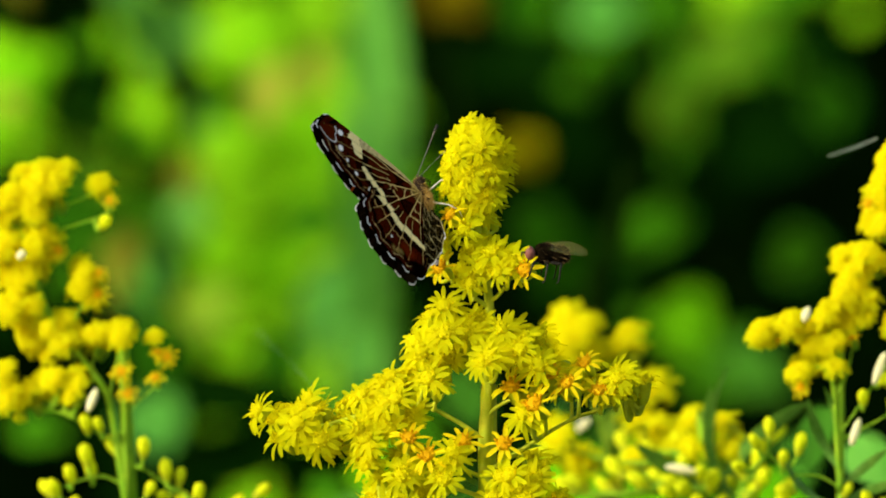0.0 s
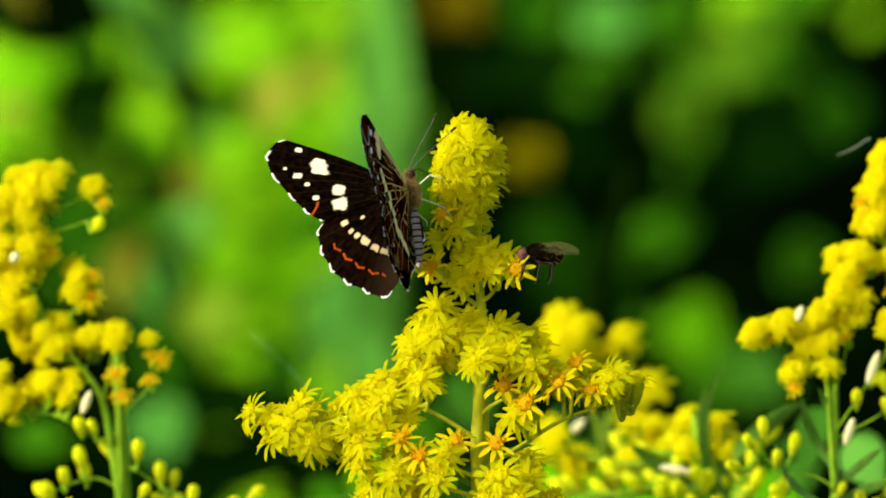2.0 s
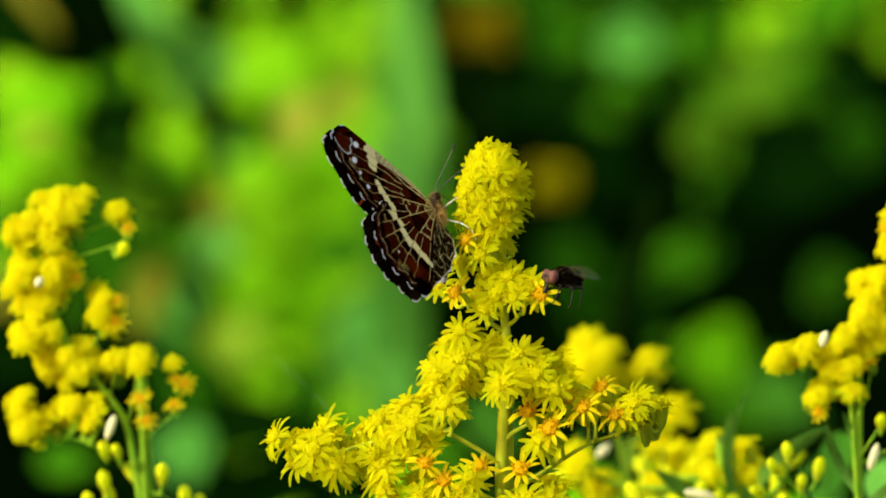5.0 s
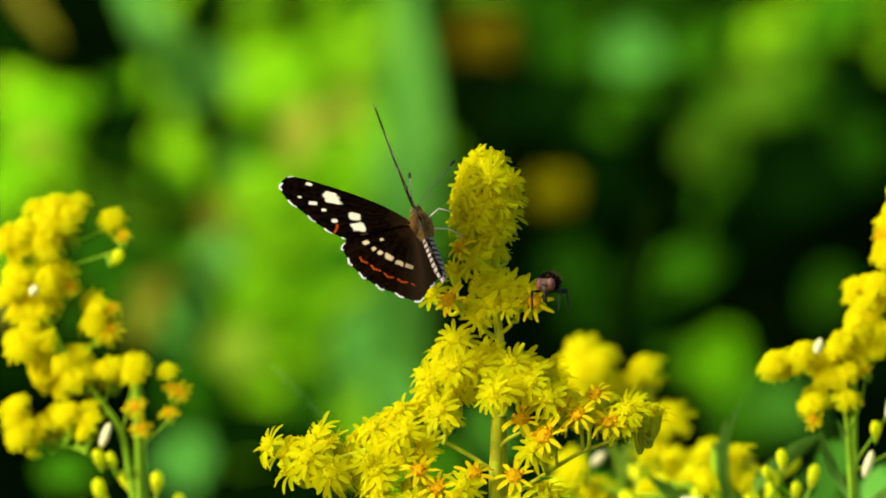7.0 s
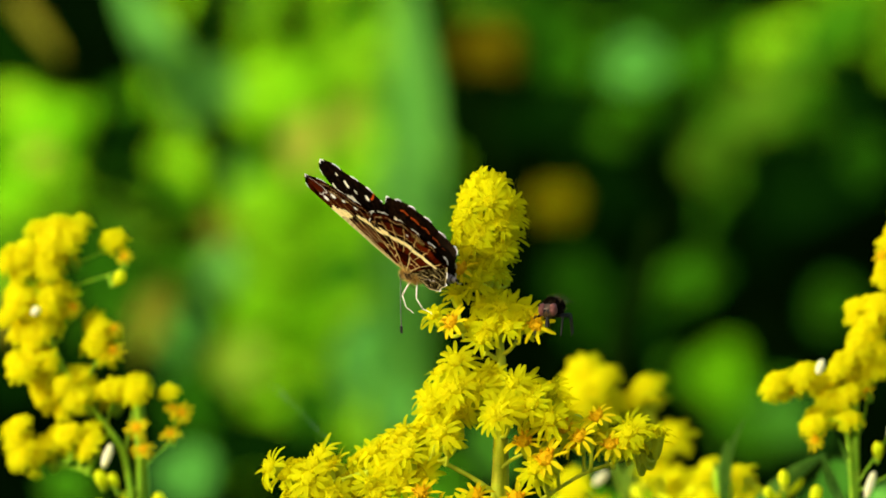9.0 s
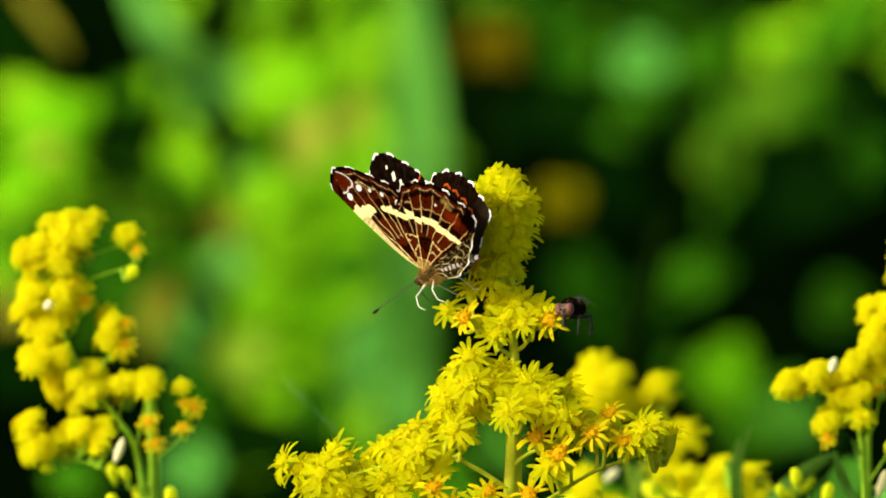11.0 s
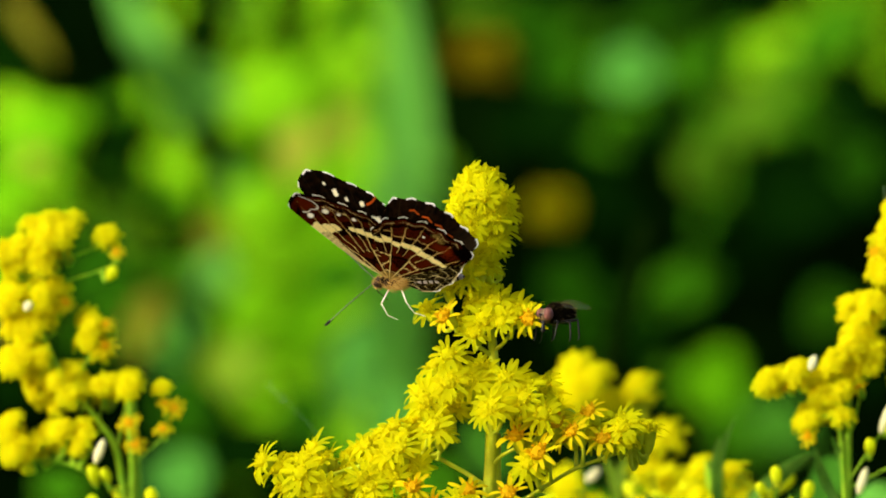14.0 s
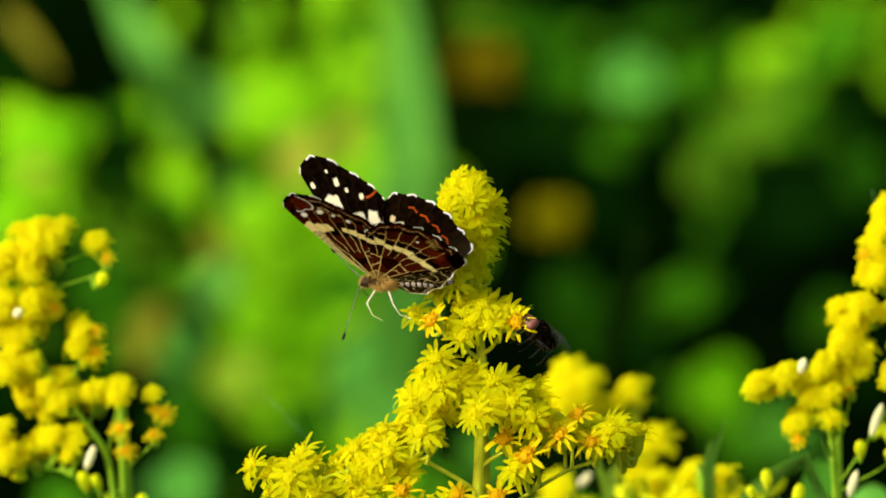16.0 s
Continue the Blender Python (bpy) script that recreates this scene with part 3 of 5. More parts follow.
goldenrod("goldenrod with yellow flower clusters and long green buds",
          [(54.0, 54.0, -40.8), (53.9, 51.0, -33.1), (53.6, 51.0, -28.4), (53.3, 51.0, -22.6), (52.8, 51.0, -17.6), (52.2, 51.0, -13.7), (49.9, 51.0, -11.4)],
          [[(53.7, 51.0, -25.3), (58.4, 51.0, -18.4), (61.1, 51.0, -13.8), (63.1, 51.0, -4.1), (62.3, 51.0, 5.6), (61.6, 51.0, 11.8)],
           [(53.5, 51.0, -19.9), (54.9, 51.0, -16.8), (55.9, 51.0, -11.4), (57.7, 51.0, -3.3)],
           [(49.1, 51.0, -11.4), (46.0, 51.0, -11.4), (43.7, 51.0, -11.8)],
           [(50.7, 51.0, -16.0), (49.1, 51.0, -17.2)],
           [(56.4, 51.0, -24.6), (59.9, 51.0, -22.7), (62.2, 51.0, -20.7)],
           [(51.0, 51.0, -30.8), (47.1, 51.0, -30.4), (44.0, 51.0, -27.6)],
           [(53.5, 51.0, -30.0), (53.7, 51.0, -32.7)],
           [(54.1, 51.0, -35.0), (58.3, 51.0, -34.7), (61.0, 51.0, -33.1)]],
          clusters([(61.2, 12.6, 1.8, 0.9, 5), (60.6, 8.5, 2.2, 2.0, 9), (59.4, 4.4, 1.8, 2.3, 9), (63.5, 7.1, 2.3, 4.3, 14), (56.5, -1.6, 3.3, 1.8, 11),
           (56.1, -3.9, 2.0, 1.4, 6), (55.3, -7.6, 3.1, 2.3, 14), (51.3, -11.4, 2.3, 2.5, 10), (47.2, -10.2, 2.0, 1.1, 6), (43.4, -11.3, 1.2, 1.4, 4),
           (48.5, -16.4, 0.9, 1.6, 4), (52.6, -15.9, 1.1, 0.5, 2), (61.1, -9.9, 0.9, 1.4, 3), (61.9, -1.4, 0.8, 1.6, 3), (65.0, -2.2, 1.6, 4.7, 6),
           (65.0, -10.7, 1.6, 1.6, 3)], 51.0, 12),
          [(56.9, 49.0, -20.1), (60.5, 50.0, -18.0), (60.9, 51.0, -21.3), (42.2, 49.0, -26.0), (44.2, 50.0, -24.1), (48.5, 51.0, -26.3), (46.1, 49.0, -28.2),
           (46.3, 50.0, -32.7), (54.8, 51.0, -32.7), (57.3, 49.0, -34.0), (59.4, 50.0, -34.6), (61.4, 51.0, -32.3), (39.9, 49.0, -29.5), (63.0, 50.0, -19.6),
           (59.9, 51.0, -17.6)], [(61.3, 51.0, -5.6), (48.5, 51.0, -18.8), (55.3, 51.0, -12.0), (45.6, 51.0, -12.2), (58.8, 51.0, 9.2), (57.7, 51.0, 6.2)], 3, 0.66,
          [((54.1, 51.0, -32.1), -40, 0.15), ((54.0, 51.0, -29.0), -120, 0.13), ((54.1, 51.0, -34.4), -25, 0.17), ((53.7, 51.0, -24.4), -100, 0.1), ((54.1, 51.0, -35.2), -150, 0.15)], 0.34, STEM_FRESH, 1.0)
goldenrod("goldenrod with loose yellow sprays behind the others",
          [(24.7, 120.0, -57.3), (23.9, 117.0, -37.0), (23.4, 115.0, -28.9), (21.4, 115.0, -20.9), (18.6, 115.0, -12.8)],
          [[(23.8, 115.0, -17.6), (26.3, 115.0, -14.4)], [(26.3, 115.0, -22.5), (29.5, 115.0, -20.1)], [(17.4, 113.0, -28.1), (15.0, 113.0, -26.9)], [(27.8, 113.0, -31.3), (31.9, 113.0, -28.9)]],
          [(17.4, 115.0, -9.7), (19.1, 113.0, -11.8), (16.2, 117.0, -11.9), (20.0, 115.0, -14.6), (23.5, 119.0, -14.5), (26.3, 115.0, -12.0), (26.4, 116.0, -13.9), (29.9, 115.0, -19.3),
           (17.5, 119.0, -16.1), (18.5, 123.0, -10.9), (20.3, 121.0, -11.2), (16.6, 113.0, -13.6), (18.3, 119.0, -13.7), (27.9, 115.0, -24.3), (30.2, 113.0, -25.8), (31.6, 115.0, -28.1),
           (15.8, 113.0, -25.8), (16.2, 115.0, -28.3), (19.0, 115.0, -30.7)],
          [(26.2, 113.0, -30.6), (28.8, 115.0, -30.5), (19.8, 115.0, -33.1), (24.7, 115.0, -32.3), (14.2, 113.0, -29.0), (21.4, 113.0, -31.3), (31.1, 117.0, -20.1)], (), 4, 1.15, (), 0.5, STEM_DULL, 0.8)
goldenrod("goldenrod in bud with pale stalks",
          [(36.6, 82.0, -55.7), (36.4, 80.0, -39.9), (36.2, 80.0, -32.9), (35.4, 80.0, -26.6)],
          [[(33.4, 80.0, -32.1), (32.6, 80.0, -28.2)], [(38.1, 80.0, -30.5), (39.5, 80.0, -25.8)], [(40.4, 78.0, -34.4), (42.0, 78.0, -31.6)]],
          [(27.3, 88.0, -23.8), (30.1, 92.0, -25.6), (35.0, 94.0, -23.8), (38.8, 90.0, -24.2), (40.1, 88.0, -26.6), (32.7, 86.0, -26.9), (36.0, 91.0, -26.6), (29.7, 88.0, -29.0), (26.4, 85.0, -28.8), (21.0, 92.0, -29.7), (18.8, 88.0, -29.0), (16.1, 84.0, -26.4), (33.9, 82.0, -24.4), (39.0, 82.0, -24.1), (39.7, 80.0, -27.5), (34.2, 80.0, -27.4), (35.9, 84.0, -26.0)],
          [(37.5, 82.0, -28.7), (34.7, 80.0, -28.2), (41.5, 82.0, -29.9), (33.1, 78.0, -33.4), (35.8, 84.0, -32.8), (47.9, 82.0, -33.1), (44.0, 79.0, -27.1), (46.3, 82.0, -25.5), (43.7, 84.0, -30.7), (24.0, 82.0, -30.4), (18.5, 84.0, -32.6), (40.5, 82.0, -31.7), (38.2, 85.0, -32.1), (31.1, 82.0, -32.1), (28.0, 84.0, -33.1), (36.5, 80.0, -28.3), (33.2, 78.0, -29.8), (37.4, 78.0, -32.0), (33.5, 78.0, -33.0), (41.3, 78.0, -30.6), (39.7, 80.0, -32.9), (31.8, 80.0, -32.1), (42.8, 78.0, -33.6),
           (35.6, 76.0, -31.0), (31.0, 78.0, -33.6), (46.8, 70.0, -34.2), (40.5, 82.0, -29.0), (37.8, 82.0, -26.2), (35.3, 78.0, -35.2), (38.8, 78.0, -35.2)] + [(28.8, 85.0, -28.3), (27.1, 80.0, -32.1), (29.9, 82.0, -31.7), (44.2, 75.0, -31.6), (22.5, 85.0, -33.0), (16.9, 80.0, -32.9), (34.6, 82.0, -32.1), (32.4, 86.0, -26.7), (37.2, 88.0, -25.2),
           (41.4, 86.0, -27.1), (43.5, 76.0, -28.8), (20.2, 90.0, -28.4), (25.1, 94.0, -26.9)], (), 5, 0.85,
          [((36.0, 75.0, -34.3), -60, 0.28), ((36.0, 75.0, -33.5), -140, 0.26), ((33.3, 75.0, -31.9), -30, 0.2), ((40.3, 75.0, -34.3), -110, 0.22), ((35.6, 75.0, -30.4), -80, 0.18)], 0.5, STEM_FRESH, 0.95)

# pale bracts; the first two are white glints modelled as solid pale pieces
for plant, at, tilt, long in (("goldenrod.001", (-57.4, 55.0, -0.8), 0.6, 1.0), ("goldenrod.002", (49.0, 44.0, -8.8), 0.3, 1.5), ("goldenrod.001", (-47.8, 57.0, -20.6), 0.35, 2.4),
                              ("goldenrod.002", (59.1, 49.0, -16.2), 0.35, 3.2), ("goldenrod.002", (55.8, 48.0, -24.8), 0.3, 2.6), ("goldenrod.004", (32.9, 74.0, -30.4), 1.75, 3.0), ("goldenrod.003", (19.9, 107.0, -24.9), 0.8, 1.8)):
    bm = bmesh.new()
    ball(bm, (0, 0, 0), (0.6, 0.4, 0.75 * long))
    place("bract", mesh_of("bract", bm, PALE), bpy.data.objects[plant], Matrix.Translation(to_world(at)) @ Matrix.Rotation(tilt, 4, "Y"), "pale piece: bracts and modelled glints")


# ---- plants farther back: a clump of broad blades, leafy shrubs, orange blooms ----
def ovate(length, width, seed, mat, name="leaf"):
    rnd = random.Random(seed)
    bm = bmesh.new()
    n, w = 10, 6
    rows = []
    for i in range(n + 1):
        t = i / n
        half = width * 0.5 * math.sin(math.pi * min(1, t ** 0.8)) ** 0.75 + 0.15
        rows.append([bm.verts.new((length * (t - 0.5), half * (2 * j / w - 1), abs(2 * j / w - 1) * half * 0.25 - length * 0.12 * (t - 0.4) ** 2 + rnd.uniform(-.01, .01) * width))
                     for j in range(w + 1)])
    for a, b in zip(rows, rows[1:]):
        for j in range(w):
            bm.faces.new((a[j], b[j], b[j + 1], a[j + 1]))
    return mesh_of(name, bm, mat)


def leafy(name, label, category, foot, leaves, seed):
    """A herb or shrub: each leaf has its place (mm), length, width, turn in the upright plane (degrees) and material; stalks join it to the stem."""
    rnd = random.Random(seed)
    foot = Vector(foot)
    root = thing(name, to_world(foot), label, category)
    top = max(l[0][2] for l in leaves)
    mid = sum((Vector(l[0]) for l in leaves), Vector()) / len(leaves)
    stem = glide([foot, Vector((foot.x * 0.5 + mid.x * 0.5, mid.y + 30, -400)), Vector((mid.x, mid.y + 40, mid.z - 20)), Vector((mid.x + 10, mid.y + 50, top + 40))], 8)
    bm = bmesh.new()
    tube(bm, [q - foot for q in stem], (4, 1.5), 8)
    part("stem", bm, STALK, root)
    for at, length, width, turn, mat in leaves:
        at = Vector(at)
        face = Vector((-0.45 + rnd.uniform(-.3, .3), -1.0, 0.4 + rnd.uniform(-.3, .3))).normalized()
        along = Matrix.Rotation(radians(turn), 3, "Y") @ Vector((1, 0, 0))
        along = (along - face * along.dot(face)).normalized()
        side = face.cross(along)
        m = Matrix((along, side, face)).transposed().to_4x4()
        m.translation = to_world(at)
        place("leaf", ovate(length, width, seed, mat), root, m)
        low = at - along * length * 0.5
        join = min(stem, key=lambda q: (q - low).length)
        bm = bmesh.new()
        tube(bm, [q - foot for q in glide([join, (join + low) / 2 + Vector((0, 8, -6)), low], 4)], (1.0, 0.7), 5)
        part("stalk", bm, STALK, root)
    return root


def blade_clump(label, foot, blades, seed):
    root = thing("reed_clump", to_world(foot), label, "reed")
    for path, width, mat in blades:
        bm = bmesh.new()
        line = glide([Vector(foot) + Vector((random.Random(width).uniform(-30, 30), 0, 0))] + [Vector(q) for q in path], 8)
        n = len(line)
        rows = []
        for i, q in enumerate(line):
            t = i / (n - 1)
            half = width * 0.5 * (0.55 + 0.45 * min(1, t * 3)) * (1 - max(0, t - 0.75) ** 2 * 15.5)
            rows.append([bm.verts.new(q - Vector(foot) + Vector((half * (j - 2) / 2, -abs(j - 2) * half * 0.12, 0))) for j in range(5)])
        for a, b in zip(rows, rows[1:]):
            for j in range(4):
                bm.faces.new((a[j], a[j + 1], b[j + 1], b[j]))
        part("blade", bm, mat, root)
    return root


def bloom(label, at, radius, seed, mat):
    """A round composite bloom on a tall stalk."""
    at = Vector(at)
    foot = Vector((at.x + 20, at.y + 30, -1010))
    root = thing("orange_bloom", to_world(foot), label, "flower", "orange blooms")
    rnd = random.Random(seed)
    bm = bmesh.new()
    tube(bm, [q - foot for q in glide([foot, (foot + at) / 2 + Vector((10, 0, 0)), at - Vector((0, 0, radius))], 8)], (3, 1.5), 7)
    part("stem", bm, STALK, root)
    bm = bmesh.new()
    for k in range(40):
        z = 1 - 1.7 * k / 40
        a, r = k * 2.4, math.sqrt(max(0, 1 - z * z))
        m = Matrix.Translation(at - foot) @ aim((0, 0, 0), (r * math.cos(a), r * math.sin(a), z + 0.15)) @ Matrix.Rotation(-1.3, 4, "Y")
        strap(bm, m, radius * rnd.uniform(0.85, 1.1), radius * 0.5, 0.1, 0.4, along=4)
    part("petals", bm, mat, root)


blade_clump("broad pale and bright green reed blades in full sun", (-30.0, 980.0, -1010),
            [([(-26.9, 876.0, -59.7), (-37.1, 876.0, -8.8), (-42.2, 876.0, 29.4), (-48.6, 876.0, 75.2)], 15, LEAF_BRIGHT),
             ([(-21.0, 918.0, -60.8), (-31.4, 918.0, 4.0), (-32.7, 918.0, 36.5), (-34.1, 918.0, 74.1)], 12, LEAF_BRIGHT),
             ([(-18.9, 851.0, -52.7), (-17.1, 851.0, -8.7), (-14.6, 851.0, 29.0), (-16.5, 851.0, 78.0)], 13, LEAF_PALE),
             ([(-23.2, 1227.0, -69.6), (-42.4, 1144.0, 7.4), (-59.8, 792.0, 41.6), (-79.0, 767.0, 74.8)], 12, LEAF_PALE),
             ([(-48.0, 1018.0, -63.7), (-50.8, 1018.0, -9.4), (-61.7, 1018.0, 31.4), (-64.4, 1018.0, 72.2)], 17, LEAF_BRIGHT)], 1)


def leaf_bank(label, spots, mat, seed):
    """Loose foliage too far off to pick leaves apart: each spot is a place, a spread, a count and a leaf length."""
    rnd = random.Random(seed)
    bm = bmesh.new()
    for at, wide, high, count, size in spots:
        for _ in range(count):
            p = to_world(Vector(at) + Vector((rnd.gauss(0, wide), rnd.uniform(-30, 60), rnd.gauss(0, high))))
            face = Vector((-0.6 + rnd.gauss(0, 0.3), -0.9, 0.5 + rnd.gauss(0, 0.3)))
            m = aim(p, face, rnd.uniform(0, 6.28))
            strap(bm, m, size * rnd.uniform(0.7, 1.3) * MM, size * rnd.uniform(0.4, 0.6) * MM, 0.1, 0.3, along=4, across=2, tip=0.1)
    tagged(new("leaf_bank", mesh_of("leaf_bank", bm, mat, scale=1.0)), label, "foliage", kind="stuff")


leaf_bank("fresh green foliage with sunlight painted into its bright colour", [((-54.0, 1144.0, 59.1), 13, 12, 34, 13), ((-39.6, 1144.0, 54.8), 10, 13, 34, 13), ((-51.1, 1144.0, 36.1), 15, 12, 34, 13), ((-40.7, 1127.0, 21.6), 12, 12, 30, 13), ((-59.7, 1144.0, 27.5), 10, 10, 20, 12), ((-44.9, 1127.0, 1.6), 11, 10, 22, 12), ((-31.2, 1160.0, 33.5), 7, 16, 22, 12), ((-115.1, 1160.0, 42.1), 7, 7, 16, 12), ((-120.9, 1160.0, 21.9), 7, 7, 12, 12), ((87.4, 1043.0, 66.2), 9, 5, 14, 12)], LEAF_BRIGHT, 31)
leaf_bank("dull green foliage with half shade painted into its colour", [((-76.0, 1160.0, 27.7), 12, 12, 20, 12), ((-87.6, 1160.0, 1.6), 12, 10, 16, 12), ((-63.0, 1160.0, -9.9), 11, 10, 16, 12), ((-19.5, 1144.0, 33.2), 5, 20, 16, 12), ((-25.2, 1144.0, -15.6), 8, 12, 16, 12), ((38.1, 1060.0, 58.4), 9, 6, 12, 12), ((67.2, 1060.0, 51.5), 11, 7, 14, 12), ((58.9, 1060.0, 39.0), 7, 6, 9, 12), ((67.4, 1018.0, -25.6), 10, 6, 10, 12)], LEAF_MID, 32)
# the near-black leaves stand for dark gaps, shade put into their colour
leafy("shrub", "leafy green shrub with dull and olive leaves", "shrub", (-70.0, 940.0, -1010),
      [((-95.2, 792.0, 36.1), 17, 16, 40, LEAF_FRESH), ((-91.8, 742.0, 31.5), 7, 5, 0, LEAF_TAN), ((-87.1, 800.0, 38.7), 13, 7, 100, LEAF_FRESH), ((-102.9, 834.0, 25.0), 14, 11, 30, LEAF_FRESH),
       ((-103.4, 842.0, 11.3), 14, 11, 60, LEAF_MID), ((-95.2, 708.0, 53.2), 27, 15, 35, LEAF_SHADE), ((-86.8, 717.0, 49.4), 22, 13, 50, LEAF_SHADE), ((-70.8, 692.0, 32.5), 14, 11, 75, LEAF_SHADE),
       ((-78.4, 700.0, 26.8), 10, 7, 60, LEAF_SHADE), ((-89.8, 683.0, 57.2), 22, 3, 52, LEAF_DRY), ((-64.1, 809.0, 24.1), 15, 10, 60, LEAF_MID), ((-74.2, 817.0, 17.4), 19, 10, 20, LEAF_MOSS),
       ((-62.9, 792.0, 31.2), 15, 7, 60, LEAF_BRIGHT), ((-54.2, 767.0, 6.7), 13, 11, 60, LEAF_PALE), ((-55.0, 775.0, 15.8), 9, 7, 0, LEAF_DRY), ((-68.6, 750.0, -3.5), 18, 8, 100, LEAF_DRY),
       ((-49.6, 733.0, -13.0), 14, 13, 80, LEAF_OLIVE), ((-63.2, 784.0, -8.4), 18, 7, 110, LEAF_SOFT), ((-27.4, 767.0, 5.5), 14, 13, 0, LEAF_MID), ((-92.5, 692.0, -13.9), 26, 17, 0, LEAF_SHADE),
       ((-59.1, 733.0, -21.9), 18, 14, 60, LEAF_DEEP), ((-76.9, 733.0, 7.2), 18, 15, 30, LEAF_DEEP), ((-44.2, 708.0, -30.3), 27, 12, 10, LEAF_SHADE), ((-33.9, 717.0, -23.4), 15, 11, 60, LEAF_DEEP),
       ((-58.3, 658.0, -35.3), 15, 13, 70, LEAF_SOFT), ((-80.9, 641.0, -36.1), 15, 7, 10, LEAF_MID), ((-33.7, 708.0, -33.8), 21, 12, 0, LEAF_SHADE), ((-100.0, 767.0, -3.6), 12, 11, 0, LEAF_DRY),
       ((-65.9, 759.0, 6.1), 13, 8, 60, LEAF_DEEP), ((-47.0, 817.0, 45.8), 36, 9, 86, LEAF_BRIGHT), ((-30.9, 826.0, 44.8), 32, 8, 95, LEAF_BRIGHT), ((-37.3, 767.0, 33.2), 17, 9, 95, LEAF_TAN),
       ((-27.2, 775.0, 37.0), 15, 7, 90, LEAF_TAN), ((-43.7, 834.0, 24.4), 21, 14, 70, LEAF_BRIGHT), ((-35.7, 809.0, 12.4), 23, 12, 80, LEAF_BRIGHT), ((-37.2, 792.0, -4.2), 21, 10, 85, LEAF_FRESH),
       ((-25.1, 759.0, -13.1), 25, 11, 88, LEAF_SOFT), ((-19.0, 750.0, -22.6), 16, 8, 80, LEAF_SOFT), ((-36.3, 717.0, 57.6), 15, 7, 90, LEAF_SHADE), ((-56.0, 717.0, 57.6), 16, 8, 80, LEAF_SHADE),
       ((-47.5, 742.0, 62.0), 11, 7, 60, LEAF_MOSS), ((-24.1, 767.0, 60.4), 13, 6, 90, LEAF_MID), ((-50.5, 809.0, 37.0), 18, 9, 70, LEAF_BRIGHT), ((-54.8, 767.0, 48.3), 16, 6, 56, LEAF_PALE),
       ((-40.9, 717.0, -44.0), 33, 16, 10, LEAF_SHADE), ((-24.5, 721.0, -47.0), 31, 15, 170, LEAF_SHADE), ((-57.6, 725.0, -50.7), 28, 15, 10, LEAF_SHADE), ((-15.2, 733.0, -36.6), 18, 11, 100, LEAF_DEEP)], 11)
leafy("shrub", "shrub with rounded leaves, shade and sun painted into their greens", "shrub", (62.0, 980.0, -1010),
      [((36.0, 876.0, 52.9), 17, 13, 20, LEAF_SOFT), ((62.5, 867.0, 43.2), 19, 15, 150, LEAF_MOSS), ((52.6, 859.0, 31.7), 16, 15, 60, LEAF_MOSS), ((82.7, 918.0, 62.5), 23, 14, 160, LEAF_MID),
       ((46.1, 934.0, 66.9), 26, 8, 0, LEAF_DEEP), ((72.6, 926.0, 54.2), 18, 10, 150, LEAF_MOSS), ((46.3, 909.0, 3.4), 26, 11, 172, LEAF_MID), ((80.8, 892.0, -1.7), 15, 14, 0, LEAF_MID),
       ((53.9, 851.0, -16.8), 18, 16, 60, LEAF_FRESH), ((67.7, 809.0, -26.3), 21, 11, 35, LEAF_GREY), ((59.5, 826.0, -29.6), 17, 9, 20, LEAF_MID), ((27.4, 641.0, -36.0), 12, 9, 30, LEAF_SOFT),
       ((42.2, 901.0, -8.8), 15, 8, 20, LEAF_SHADE), ((9.4, 918.0, 41.0), 17, 9, 0, LEAF_SHADE), ((1.0, 934.0, 68.8), 17, 7, 0, LEAF_MOSS), ((48.8, 909.0, 54.4), 12, 8, 60, LEAF_MID),
       ((72.7, 851.0, 24.0), 31, 19, 10, LEAF_SHADE), ((28.9, 859.0, 24.1), 28, 19, 20, LEAF_SHADE), ((29.1, 876.0, -3.7), 24, 17, 10, LEAF_DEEP), ((21.5, 840.0, 5.0), 17, 12, 30, LEAF_DEEP), ((19.0, 920.0, 55.0), 16, 11, 60, LEAF_DEEP), ((14.0, 925.0, 66.0), 18, 9, 10, LEAF_DEEP), ((62.8, 876.0, 11.6), 18, 11, 30, LEAF_SHADE),
       ((91.5, 976.0, 32.2), 17, 13, 80, LEAF_DEEP), ((87.6, 876.0, -13.8), 17, 13, 50, LEAF_SHADE), ((84.9, 842.0, 44.0), 15, 13, 40, LEAF_SHADE), ((37.8, 867.0, 11.6), 23, 11, 0, LEAF_SHADE),
       ((42.6, 851.0, 36.6), 16, 8, 100, LEAF_SHADE), ((19.8, 834.0, 41.3), 19, 14, 20, LEAF_SHADE)], 12)
